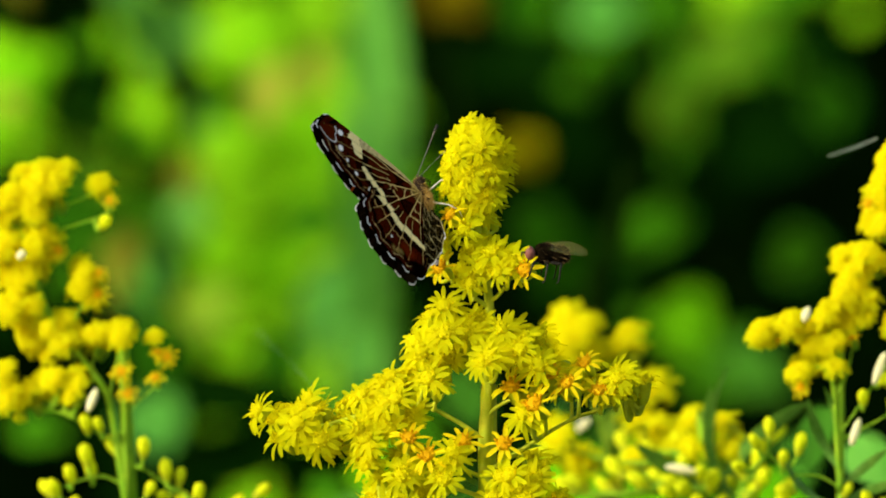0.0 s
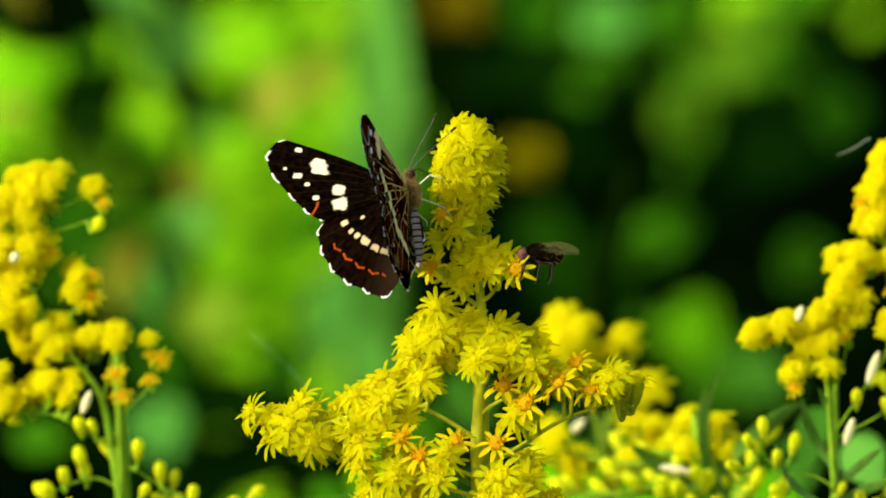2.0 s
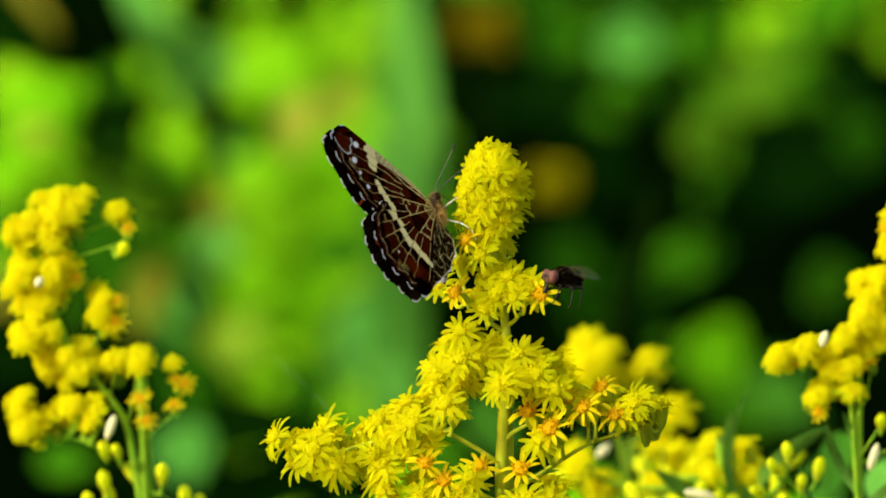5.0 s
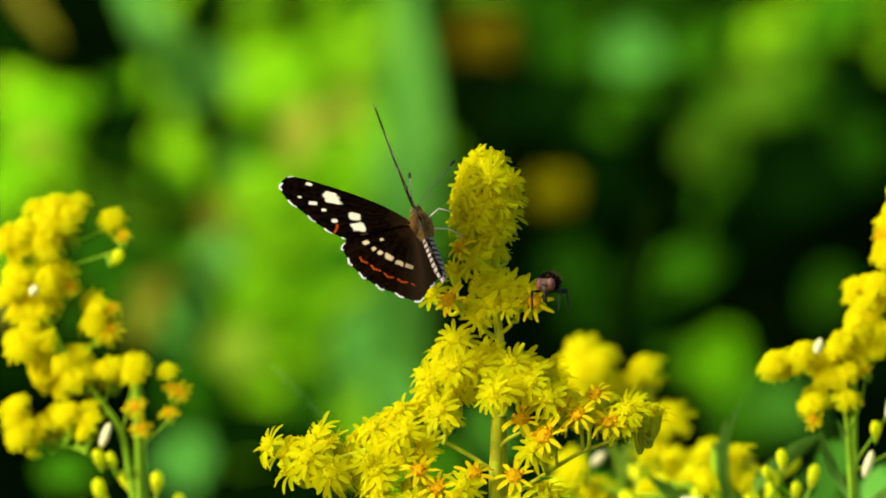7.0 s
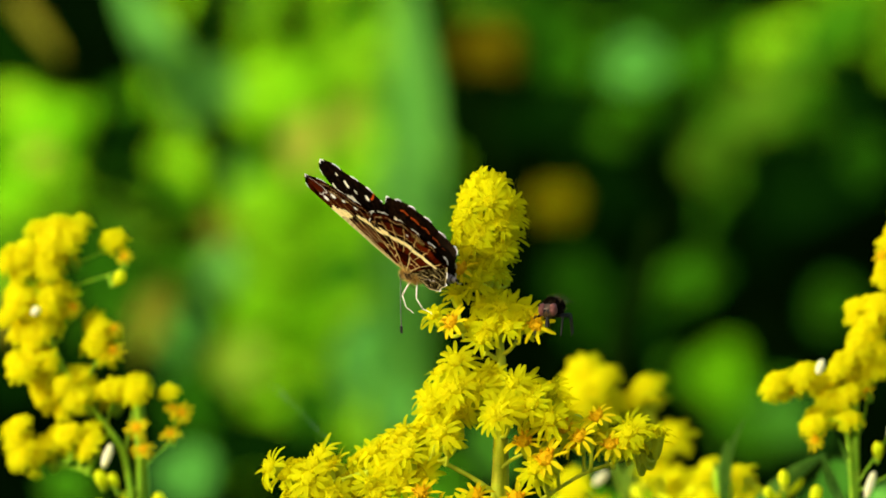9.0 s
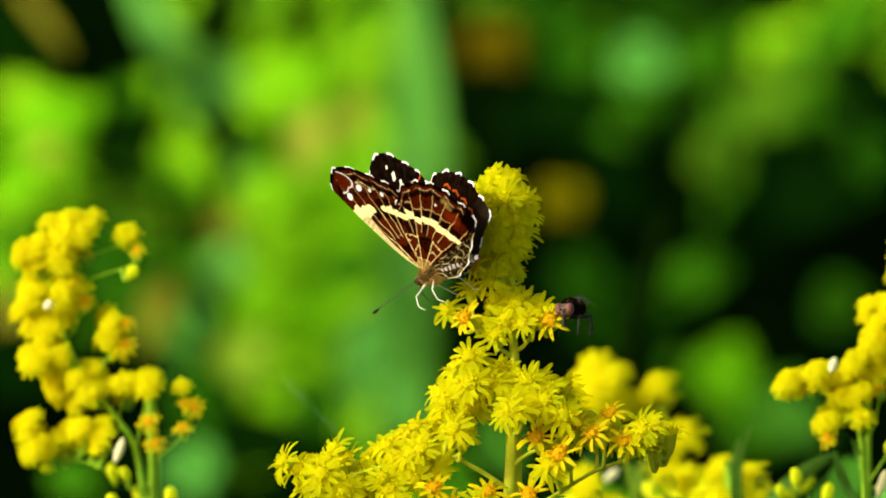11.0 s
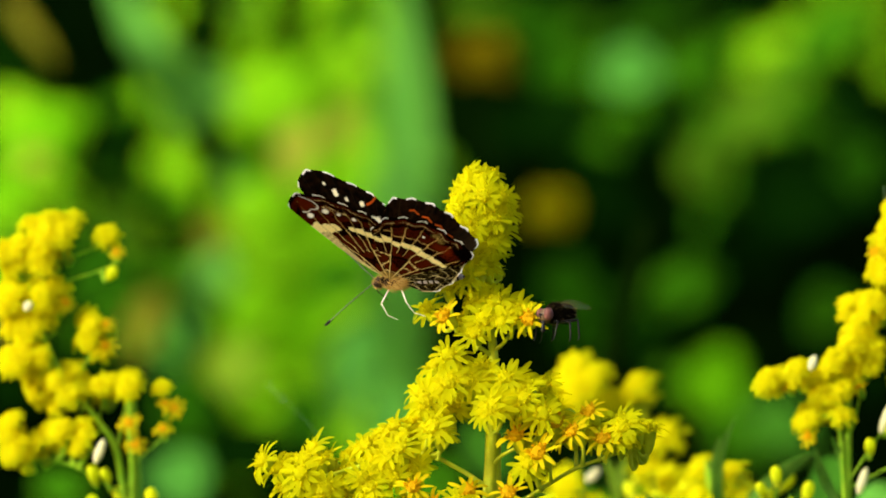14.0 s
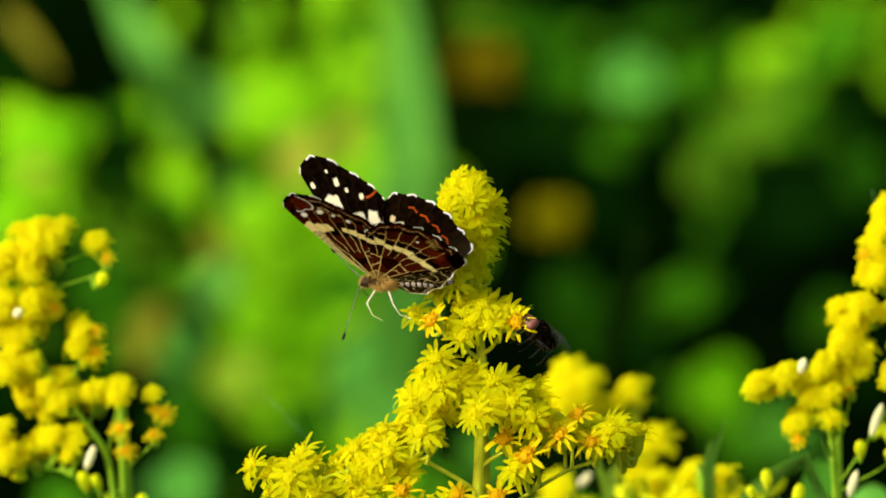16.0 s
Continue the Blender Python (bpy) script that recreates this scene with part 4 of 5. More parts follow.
leafy("broadleaf_herb", "low herb with sunlit leaves among the goldenrod", "herb", (1.6, 450.0, -1010),
      [((4.4, 420.0, -25.7), 13, 9, 70, LEAF_GREY), ((-3.9, 430.0, -33.4), 14, 10, 50, LEAF_MID), ((-9.4, 440.0, -32.1), 12, 8, 20, LEAF_BRIGHT), ((-12.5, 380.0, -39.1), 9, 6, 70, LEAF_FRESH),
       ((-19.7, 380.0, -41.5), 9, 5, 30, LEAF_MID), ((28.9, 420.0, -34.6), 14, 12, 70, LEAF_GREY), ((22.1, 330.0, -38.3), 16, 11, 30, LEAF_FRESH), ((3.6, 430.0, -41.8), 16, 10, 60, LEAF_GREY),
       ((15.8, 450.0, -36.3), 14, 8, 40, LEAF_SHADE), ((50.2, 300.0, -39.9), 22, 12, 20, LEAF_FRESH), ((34.3, 330.0, -39.3), 22, 13, 30, LEAF_FRESH), ((59.4, 350.0, -36.9), 13, 8, 100, LEAF_GREY),
       ((61.3, 120.0, -30.2), 9, 7, 50, LEAF_PALE), ((53.1, 110.0, -26.8), 10, 5, 100, LEAF_GREY), ((45.2, 350.0, -42.6), 14, 7, 10, LEAF_MID)], 15)
bloom("round orange-yellow bloom on a tall stalk", (17.2, 850.0, 20.7), 6, 1, BLOOM_FAR)
bloom("round orange-brown bloom on a tall stalk", (2.1, 890.0, 55.9), 7.5, 2, BLOOM_DIM)


# ---- butterfly: z up from its back, x ahead, in mm ----
def lerp_table(x, table):
    return float(np.interp(x, [q[0] for q in table], [q[1] for q in table]))


FORE_EDGE = ((-17, 11.4), (-10, 12.8), (-4, 13.8), (1, 14.8), (7, 16.2), (11, 17.4), (14, 18.0), (18, 18.5), (22, 18.4), (25, 17.9), (27.5, 16.9))
HIND_EDGE = ((-120, 5.0), (-112, 7.0), (-104, 8.4), (-97, 9.7), (-90, 10.7), (-85, 12.0), (-80, 13.8), (-76, 14.6), (-65, 14.2), (-51, 14.3), (-39, 13.8), (-27, 13.0), (-21, 12.3), (-17, 11.2), (-10, 9.8))
BAND = ((-84, 8.6), (-72, 7.9), (-55, 7.6), (-40, 7.5), (-20, 7.8), (-10, 8.3), (0, 8.9), (7, 9.6), (13, 10.8), (21, 11.6))
BAND_HALF = ((-84, 0.4), (-60, 0.5), (-30, 0.42), (-14, 0.6), (-2, 0.6), (5, 0.4), (8, 0.1), (11, 0.1), (13, 0.65), (19, 1.0), (25, 0.8))
# veins: where each one meets the margin and where it leaves the cell, in degrees
FORE_VEINS = ((21.5, 17), (15.5, 13.5), (9.0, 8.5), (2.5, 2.5), (-4.0, -2.5), (-11.0, -10.0))
FORE_CELL = (16, -3.5, -11)
HIND_VEINS = ((-17.5, -21), (-27, -28), (-37, -35), (-47, -44), (-57, -53), (-68, -63), (-80, -77))
HIND_CELL = (-27, -56, -76)
CREAM, RUST, DARK = Vector((0.90, 0.74, 0.32)), Vector((0.050, 0.0050, 0.0004)), Vector((0.0012, 0.0005, 0.0002))
COAL, WHITE, ORANGE = Vector((0.0012, 0.0007, 0.0005)), Vector((0.84, 0.82, 0.78)), Vector((0.42, 0.07, 0.008))
THREAD, OCHRE = Vector((0.80, 0.55, 0.17)), Vector((0.26, 0.18, 0.04))


def soft(d, half, edge=0.12):
    return min(1.0, max(0.0, (half - d) / edge + 0.5))


def under_colour(al, r, rim, fore):
    """The netted underside: rust and black cells between thin cream veins, a stepped cream band, a rust outer third with lunules."""
    wob = noise.noise((al * 0.22, r * 0.8, 1.0 if fore else 5.0))
    wob2 = noise.noise((al * 0.9, r * 2.5, 3.0))
    fine = noise.noise((al * 2.0, r * 6.0, 7.0))
    edge = rim - r
    mm = max(0.4, r) * 0.01745
    reach = min(1.0, max(0.0, (r - 5.0) / 4.0))
    lines = [q0 + (q1 - q0) * reach for q1, q0 in (FORE_VEINS if fore else HIND_VEINS)]
    cell_lines = FORE_CELL if fore else HIND_CELL
    inner = r < 5.4 + 0.5 * wob
    veins = cell_lines if inner else lines
    cell = sum(al > q for q in veins)
    side = min(abs(al - q - 1.2 * wob) for q in veins) * mm
    jag = (math.sin(cell * 5.3 + (1 if fore else 2)) * 17.3) % 1.0
    band = lerp_table(al, BAND) + wob * 0.2 + (jag - 0.5) * 0.7
    half = lerp_table(al, BAND_HALF) * (0.85 + 0.3 * jag + 0.3 * wob2)
    inside = band - half - r
    outside = r - band - half
    # basal cells, each with its own tone, dark towards its rim
    slant = 0.35 * math.sin(al * (0.33 if fore else 0.16))
    bars = (1.5, 2.9 + slant, 4.2 - slant, 5.5 + 0.4 * (jag - 0.5)) if fore else (1.9, 3.4 + slant, 5.0 - 0.5 * slant)
    bar = min(abs(r - q - 0.3 * wob2) for q in bars)
    row = sum(r > q for q in bars)
    tone = (math.sin(cell * 12.9 + row * 7.3 + (0 if fore else 3)) * 43.7) % 1.0
    if inside > 0:
        c = RUST.lerp(DARK, min(1, max(0, (0.0 if tone < 0.62 else 0.75) + 0.45 * wob2 + 0.9 * soft(min(side, bar * 0.8), 0.12, 0.2))))
        if fore and inside < 1.1 and al > -8:
            c = c.lerp(DARK, 0.95 * (0.4 + 0.6 * (jag > 0.2)))
        thick = 0.036 if not inner else 0.05
        net = max(soft(side, thick, 0.06), soft(bar, 0.085, 0.08) * (inner or row < len(bars)) * ((math.sin(cell * 3.1 + row * 5.7) > -0.55)))
        c = c.lerp(THREAD if fine > -0.1 else CREAM, min(1, max(0, net * (0.9 + 0.5 * wob2))))
        if fore and al > 21.5:
            c = c.lerp(CREAM, 0.55 + 0.4 * wob2)
        if r < 1.6:
            c = c.lerp(OCHRE * 1.4, 0.5)
    elif outside > 0:
        c = RUST.lerp(DARK, min(1, max(0, 0.3 + 0.9 * wob2 + 0.5 * fine)))
        black_row = soft(outside, 1.0 + 0.3 * (jag - 0.5), 0.2) * (0.9 if not fore else 0.8 * (al < 8))
        c = c.lerp(DARK, black_row)
        c = c.lerp(THREAD, 0.7 * soft(abs(outside - 1.08 - 0.25 * abs(math.sin(al * 0.31))), 0.05, 0.07) * (not fore) * (al > -66))
        c = c.lerp(DARK, 0.55 * soft(abs(outside - 2.1 - 0.3 * jag), 0.35, 0.5) * fore)
        c = c.lerp(THREAD, soft(side, 0.042, 0.055) * (0.8 if not fore else 0.4) * (edge > 1.0))
        lune = abs(math.sin(math.pi * (al - lines[0]) / (6.5 if fore else 10.0)))
        c = c.lerp(DARK, 0.92 * soft(abs(edge - 1.55 - 0.4 * lune), 0.34, 0.2))
        c = c.lerp(CREAM * 0.9, 0.55 * soft(abs(edge - 1.0 - 0.25 * lune), 0.05, 0.08) * (al < 14) * (fine + wob > -0.2))
        if fore:
            c = c.lerp(CREAM * 0.8, 0.7 * soft(abs(edge - 2.35 - 0.25 * lune), 0.12, 0.16) * (fine + wob2 > -0.1) * (2 < al < 12))
            if al > 13:
                c = c.lerp(RUST * 1.25, 0.85 * soft(math.hypot((al - 18.5) * mm, edge - 2.1), 1.15, 0.5))
                c = c.lerp(WHITE, 0.75 * soft(abs(math.hypot((al - 18.5) * mm, edge - 2.1) - 1.35), 0.07, 0.1) * (al < 18 or edge > 2.6))
            for sa, sr, w in ((12.0, 13.9, 0.42), (21.5, 14.2, 0.45), (6.5, 12.7, 0.22), (-1.0, 11.4, 0.28)):
                c = c.lerp(WHITE, soft(math.hypot((al - sa) * mm, r - sr), w, 0.2))
        else:
            c = c.lerp(OCHRE, 0.8 * soft(math.hypot((al + 58) * mm * 0.55, edge - 1.9), 0.55, 0.3) * (fine > -0.05))
            c = c.lerp(RUST * 2.2, 0.7 * soft(math.hypot((al + 66) * mm * 0.6, edge - 3.2), 0.8, 0.5))
            c = c.lerp(WHITE, soft(math.hypot((al + 50) * mm, edge - 3.0), 0.17, 0.12))
            c = c.lerp(DARK, soft(math.hypot((al + 76) * mm, edge - 1.3), 1.3, 0.5))
        c = c.lerp(DARK, soft(edge, 0.62, 0.2))
    else:
        c = CREAM * (0.92 + 0.12 * fine)
        c = c.lerp(DARK, 0.75 * soft(side, 0.03, 0.05) * (half > 0.3))
        if half < 0.3:
            c = DARK.copy()
    if not fore and al < -83:
        # inner fold: a pale net over dark
        loops = min(abs((r + 0.35 * math.sin(al * 0.5)) % 1.5 - 0.75), abs((al + 2.2 * math.sin(r * 1.7)) % 11 - 5.5) * mm)
        c = DARK.lerp(OCHRE, max(0.0, 0.5 * wob2)).lerp(CREAM * 0.85, soft(loops, 0.04, 0.06) * min(1, max(0, 0.45 + 0.9 * wob)))
        c = c.lerp(CREAM * 0.7, 0.6 * soft(edge, 0.25, 0.2))
    return c


def over_colour(al, r, rim, fore):
    """The dark upper side with its broken white band and thin orange lines."""
    wob = noise.noise((al * 0.4, r * 1.2, 9.0))
    fine = noise.noise((al * 1.7, r * 5.0, 4.0))
    mm = max(0.4, r) * 0.01745
    c = COAL.lerp(Vector((0.008, 0.0035, 0.0014)), min(1, max(0, 0.25 + wob + (0.35 if r > 9 and not fore else 0))))
    # brown hair towards the root, pale lines along the veins
    c = c.lerp(Vector((0.04, 0.022, 0.008)), min(1, max(0, 0.6 * (4.5 - r) / 4 + 0.3 * fine * (r < 7) + 0.2 * wob)))
    veins = [q[0] for q in (FORE_VEINS if fore else HIND_VEINS)]
    c = c.lerp(Vector((0.05, 0.035, 0.018)), 0.25 * soft(min(abs(al - q) for q in veins) * mm, 0.03, 0.06) * (r > 5))
    if fore:
        spots = ((20.4, 11.5, 0.32, 0.75), (18.0, 11.4, 0.42, 1.15), (15.0, 11.0, 0.40, 1.0), (2.6, 8.3, 0.55, 0.85), (-8.6, 8.3, 0.78, 0.95), (24.0, 14.6, 0.3, 0.45),
                 (11.0, 13.8, 0.34, 0.55), (6.8, 12.4, 0.2, 0.3), (-1.4, 11.3, 0.28, 0.42), (14.0, 15.6, 0.14, 0.25))
    else:
        spots = ((-25.5, 8.6, 0.34, 0.5), (-34.5, 8.4, 0.26, 0.42), (-41, 8.3, 0.34, 0.4), (-50, 8.1, 0.62, 0.5), (-61, 8.2, 0.55, 0.42), (-70, 8.2, 0.6, 0.38), (-30, 6.2, 0.2, 0.3))
    for sa, sr, w, h in spots:
        d = (((al - sa) * mm / w) ** 4 + ((r - sr) / h) ** 4) ** 0.25
        c = c.lerp(Vector((0.84, 0.78, 0.54)) if fore else Vector((0.70, 0.56, 0.30)) * (1.0 if sa > -56 else 0.7), soft(d + 0.3 * wob + 0.15 * fine, 0.95, 0.25))
    if fore:
        c = c.lerp(ORANGE, 0.85 * soft(abs(r - 11.3 + 0.13 * (al + 7) - 0.02 * (al + 7) ** 2), 0.17) * (-12 < al < -4))
    else:
        wave = abs(math.sin(radians(al + 27) * 18))
        c = c.lerp(ORANGE, 0.85 * soft(abs(r - 11.5 + 0.35 * wave), 0.13) * (wave < 0.93) * (-76 < al < -34) * (0.6 + 0.6 * (fine > -0.2)))
        c = c.lerp(Vector((0.04, 0.026, 0.013)), min(1, max(0, (-64 - al) / 18)) * (0.55 + 0.45 * fine))
    return c


def wing_mesh(fore, side):
    """A wing laid flat: polar rows from the hinge to a scalloped rim; the upper and lower skins lie 0.14 mm apart and meet at the rim."""
    edge = FORE_EDGE if fore else HIND_EDGE
    na, nr = (150, 150) if fore else (240, 120)
    a0, a1 = edge[0][0], edge[-1][0]
    verts, cols, faces = [], [], []
    for skin in (1, -1):
        for i in range(na + 1):
            al = a0 + (a1 - a0) * i / na
            lobes = abs(math.sin(radians(al * (20 if fore else 16)) )) * (0.30 if fore else 0.45)
            rim = lerp_table(al, edge) - lobes
            for j in range(nr + 1):
                t = (j / nr) ** 0.8
                r = rim * t
                warp = al + ((8 * (1 - t) + 12 * (1 - t) ** 3) * (al + 17) / 44 if fore else 0)
                a, b = r * math.sin(radians(warp)), r * math.cos(radians(warp))
                lift = 0.10 * math.sin(math.pi * t) * 2 + 0.05 * math.sin(al * 0.35) * t - (0.0 if fore else 0.22 + 0.55 * max(0.0, (-84 - al) / 36) * t)
                verts.append((a, side * b, lift + skin * 0.07 * (1 - t ** 8)))
                c = (over_colour if skin > 0 else under_colour)(al, r, rim, fore)
                dash = math.sin(radians(al * (20 if fore else 16)) * 2 + 1.2) > 0.05
                if dash:
                    c = c.lerp(WHITE, soft(rim - r, 0.26 if skin > 0 else 0.2, 0.12))
                cols.append((c[0], c[1], c[2], 1.0))
    w = (na + 1) * (nr + 1)
    for s in (0, 1):
        for i in range(na):
            for j in range(nr):
                k = s * w + i * (nr + 1) + j
                q = (k, k + 1, k + nr + 2, k + nr + 1)
                faces.append(q if (s == 0) == (side < 0) else q[::-1])
    me = bpy.data.meshes.new("forewing" if fore else "hindwing")
    me.from_pydata([(x * MM, y * MM, z * MM) for x, y, z in verts], [], faces)
    at = me.color_attributes.new("scales", "FLOAT_COLOR", "POINT")
    at.data.foreach_set("color", np.array(cols, dtype=np.float32).ravel())
    me.polygons.foreach_set("use_smooth", [True] * len(me.polygons))
    me.materials.append(WING)
    return me


def hairs(bm, centre, size, count, length, seed, back=0.7):
    rnd = random.Random(seed)
    for _ in range(count):
        d = Vector((rnd.gauss(0, 1), rnd.gauss(0, 1), rnd.gauss(0, 1))).normalized()
        p = Vector(centre) + Vector((d.x * size[0], d.y * size[1], d.z * size[2])) * 0.95
        q = p + (d + Vector((-back, 0, rnd.uniform(-.2, .2)))).normalized() * length * rnd.uniform(0.6, 1.2)
        s = d.cross(Vector((0.3, 0.5, 0.8))).normalized() * 0.045
        bm.faces.new([bm.verts.new(v) for v in (p - s, p + s, q)])


def build_butterfly():
    root = thing("butterfly", (0, 0, 1), "brown-black butterfly with cream-netted wing undersides clinging to the goldenrod", "butterfly")
    wings, feelers = [], []
    for side in (1, -1):
        for fore in (True, False):
            name = "forewing" if fore else "hindwing"
            w = place(name, wing_mesh(fore, side), root, WORLD_AT[root], "dark wing with a white band above, netted with cream below")
            wings.append((w, side))
    bm = bmesh.new()
    ball(bm, (-0.4, 0, -0.7), (2.3, 1.15, 1.2), 1)
    hairs(bm, (-0.4, 0, -0.7), (2.3, 1.2, 1.25), 2600, 0.95, 3, 1.1)
    part("thorax", bm, [FUR, BODY], root, "furry golden-brown thorax")
    bm = bmesh.new()
    line = [Vector((-2.0 - 0.83 * k, 0, -0.95 - 0.06 * k)) for k in range(11)]
    girth = [0.6, 0.7, 0.74, 0.76, 0.78, 0.8, 0.8, 0.74, 0.62, 0.42, 0.12]
    fine, wide = [], []
    for k in range(10):
        for t, bulge in ((0, 0.9), (0.12, 1.04), (0.74, 1.06), (0.88, 0.9)):
            fine.append(line[k].lerp(line[k + 1], t))
            wide.append((girth[k] + (girth[k + 1] - girth[k]) * t) * bulge)
    tube(bm, fine, wide, 16)
    bm.faces.ensure_lookup_table()
    for k, f in enumerate(bm.faces):
        f.material_index = int((k // 16) % 4 in (0, 1))
    part("abdomen", bm, [BODY, RING], root, "dark abdomen with pale rings")
    bm = bmesh.new()
    ball(bm, (2.1, 0, -0.95), (0.75, 0.75, 0.7), 1)
    hairs(bm, (2.1, 0, -0.95), (0.75, 0.75, 0.7), 220, 0.5, 5, -0.3)
    head = part("head", bm, [FUR, BODY], root)
    for s in (1, -1):
        bm = bmesh.new()
        ball(bm, (2.3, s * 0.5, -0.85), (0.45, 0.32, 0.5))
        part("eye", bm, BODY, head)
        bm = bmesh.new()
        line = glide([(0, 0, 0), (2.9, s * 2.7, 0.25), (6.2, s * 5.95, 0.4)], 10)
        n = len(line)
        for k in range(n - 1):
            last = k > n - 4
            tube(bm, [line[k], line[k].lerp(line[k + 1], 0.6)], [0.2 if last else 0.07] * 2, 6, 0)
            tube(bm, [line[k].lerp(line[k + 1], 0.6), line[k + 1]], [0.18 if last else 0.06] * 2, 6, 0 if last else 1)
        feeler = place("antenna", mesh_of("antenna", bm, [BLACK, RING]), root, WORLD_AT[root] @ Matrix.Translation((2.6 * MM, s * 0.25 * MM, -0.6 * MM)), "banded antenna with a dark club")
        feelers.append(feeler)
        for base, knee, foot in (((0.6, s * 0.7, -1.5), (1.8, s * 2.3, -2.6), (0.4, s * 3.2, -4.6)), ((-1.0, s * 0.7, -1.6), (-2.0, s * 2.6, -2.7), (-3.4, s * 2.8, -4.9))):
            bm = bmesh.new()
            ankle = Vector(knee).lerp(Vector(foot), 0.62) + Vector((0.25, s * 0.3, -0.1))
            tube(bm, glide([base, knee], 3), (0.13, 0.10), 6)
            tube(bm, glide([knee, ankle], 3), (0.09, 0.07), 6)
            tube(bm, glide([ankle, foot, Vector(foot) + Vector((-0.5, s * 0.2, -0.1))], 3), (0.06, 0.045), 6)
            part("leg", bm, LEG_PALE, root, "thin cream leg")
    bm = bmesh.new()
    tube(bm, glide([(2.6, 0, -1.3), (3.0, 0, -2.4), (2.2, 0, -4.0)], 5), (0.09, 0.05), 5)
    part("proboscis", bm, BODY, root)
    return root, wings, feelers


# ---- fly ----
def build_fly():
    root = thing("fly", (0, 0, 1), "dark bristly fly with reddish eyes feeding on a flower head", "fly")
    bm = bmesh.new()
    ball(bm, (0.1, 0, 0.1), (1.35, 1.1, 1.15), 1)
    hairs(bm, (0.1, 0, 0.1), (1.35, 1.1, 1.15), 110, 0.45, 2)
    part("thorax", bm, [FLY_HAIR, FLY_GREY], root)
    bm = bmesh.new()
    ball(bm, (-1.35, 0, -0.05), (1.25, 1.15, 1.1), 1)
    hairs(bm, (-1.35, 0, -0.05), (1.25, 1.15, 1.1), 130, 0.45, 4)
    part("abdomen", bm, [FLY_HAIR, FLY_GREY], root)
    bm = bmesh.new()
    ball(bm, (1.65, 0, -0.05), (0.6, 0.85, 0.75))
    head = part("head", bm, FLY_FACE, root, "pale silvery face")
    bm = bmesh.new()
    tube(bm, glide([(1.9, 0, -0.5), (2.1, 0, -1.2), (2.2, 0, -1.7)], 3), (0.2, 0.25), 6)
    part("proboscis", bm, BLACK, root)
    for s in (1, -1):
        bm = bmesh.new()
        ball(bm, (1.72, s * 0.58, 0.1), (0.55, 0.45, 0.68))
        part("eye", bm, FLY_EYE, head, "reddish compound eye")
        bm = bmesh.new()
        tube(bm, glide([(2.1, s * 0.15, 0.15), (2.5, s * 0.2, 0.1), (2.6, s * 0.25, -0.25)], 3), (0.09, 0.06), 5)
        part("antenna", bm, BLACK, head)
        bm = bmesh.new()
        m = Matrix.Translation((-0.2, s * 0.6, 0.8)) @ Matrix.Rotation(math.pi - s * 0.2, 4, "Z") @ Matrix.Rotation(s * 0.6, 4, "X")
        strap(bm, m, 4.0, 2.1, -0.06, 0.1, across=4, along=9, tip=0.3)
        part("wing", bm, FLY_WING, root, "clear veined wing")
        for base, knee, foot in (((0.8, s * 0.5, -0.7), (1.4, s * 1.5, -0.7), (1.9, s * 1.4, -2.2)), ((0.1, s * 0.6, -0.8), (0.0, s * 1.9, -0.9), (0.3, s * 2.1, -2.5)),
                                 ((-0.5, s * 0.6, -0.8), (-1.4, s * 1.7, -0.8), (-1.2, s * 1.9, -2.5))):
            bm = bmesh.new()
            tube(bm, glide([base, knee], 3), (0.15, 0.12), 6)
            tube(bm, glide([knee, foot, Vector(foot) + Vector((0.3, 0, -0.35))], 3), (0.11, 0.06), 6)
            part("leg", bm, BLACK, root)
    return root


butterfly, butterfly_wings, (left_antenna, right_antenna) = build_butterfly()
fly = build_fly()
fly.scale = (1.25, 1.25, 1.25)


# ---- threads of spider silk between the plants ----
def silk(points, r):
    line = glide(points, 6)
    bm = bmesh.new()
    base = Vector(points[0])
    tube(bm, [q - base for q in line], (r, r * 0.8), 5)
    root = tagged(new("silk_thread", mesh_of("silk_thread", bm, SILK)), "fine pale thread of spider silk between plants", "thread", "silk threads")
    root.matrix_basis = Matrix.Translation(to_world(base))
    return root


loose_thread = silk([(58.9, 52.0, 15.0), (55.9, 56.0, 13.8), (52.6, 60.0, 12.7)], 0.06)
silk([(-26.6, 100.0, -11.2), (-23.2, 90.0, -14.1), (-17.3, 60.0, -19.2)], 0.012)


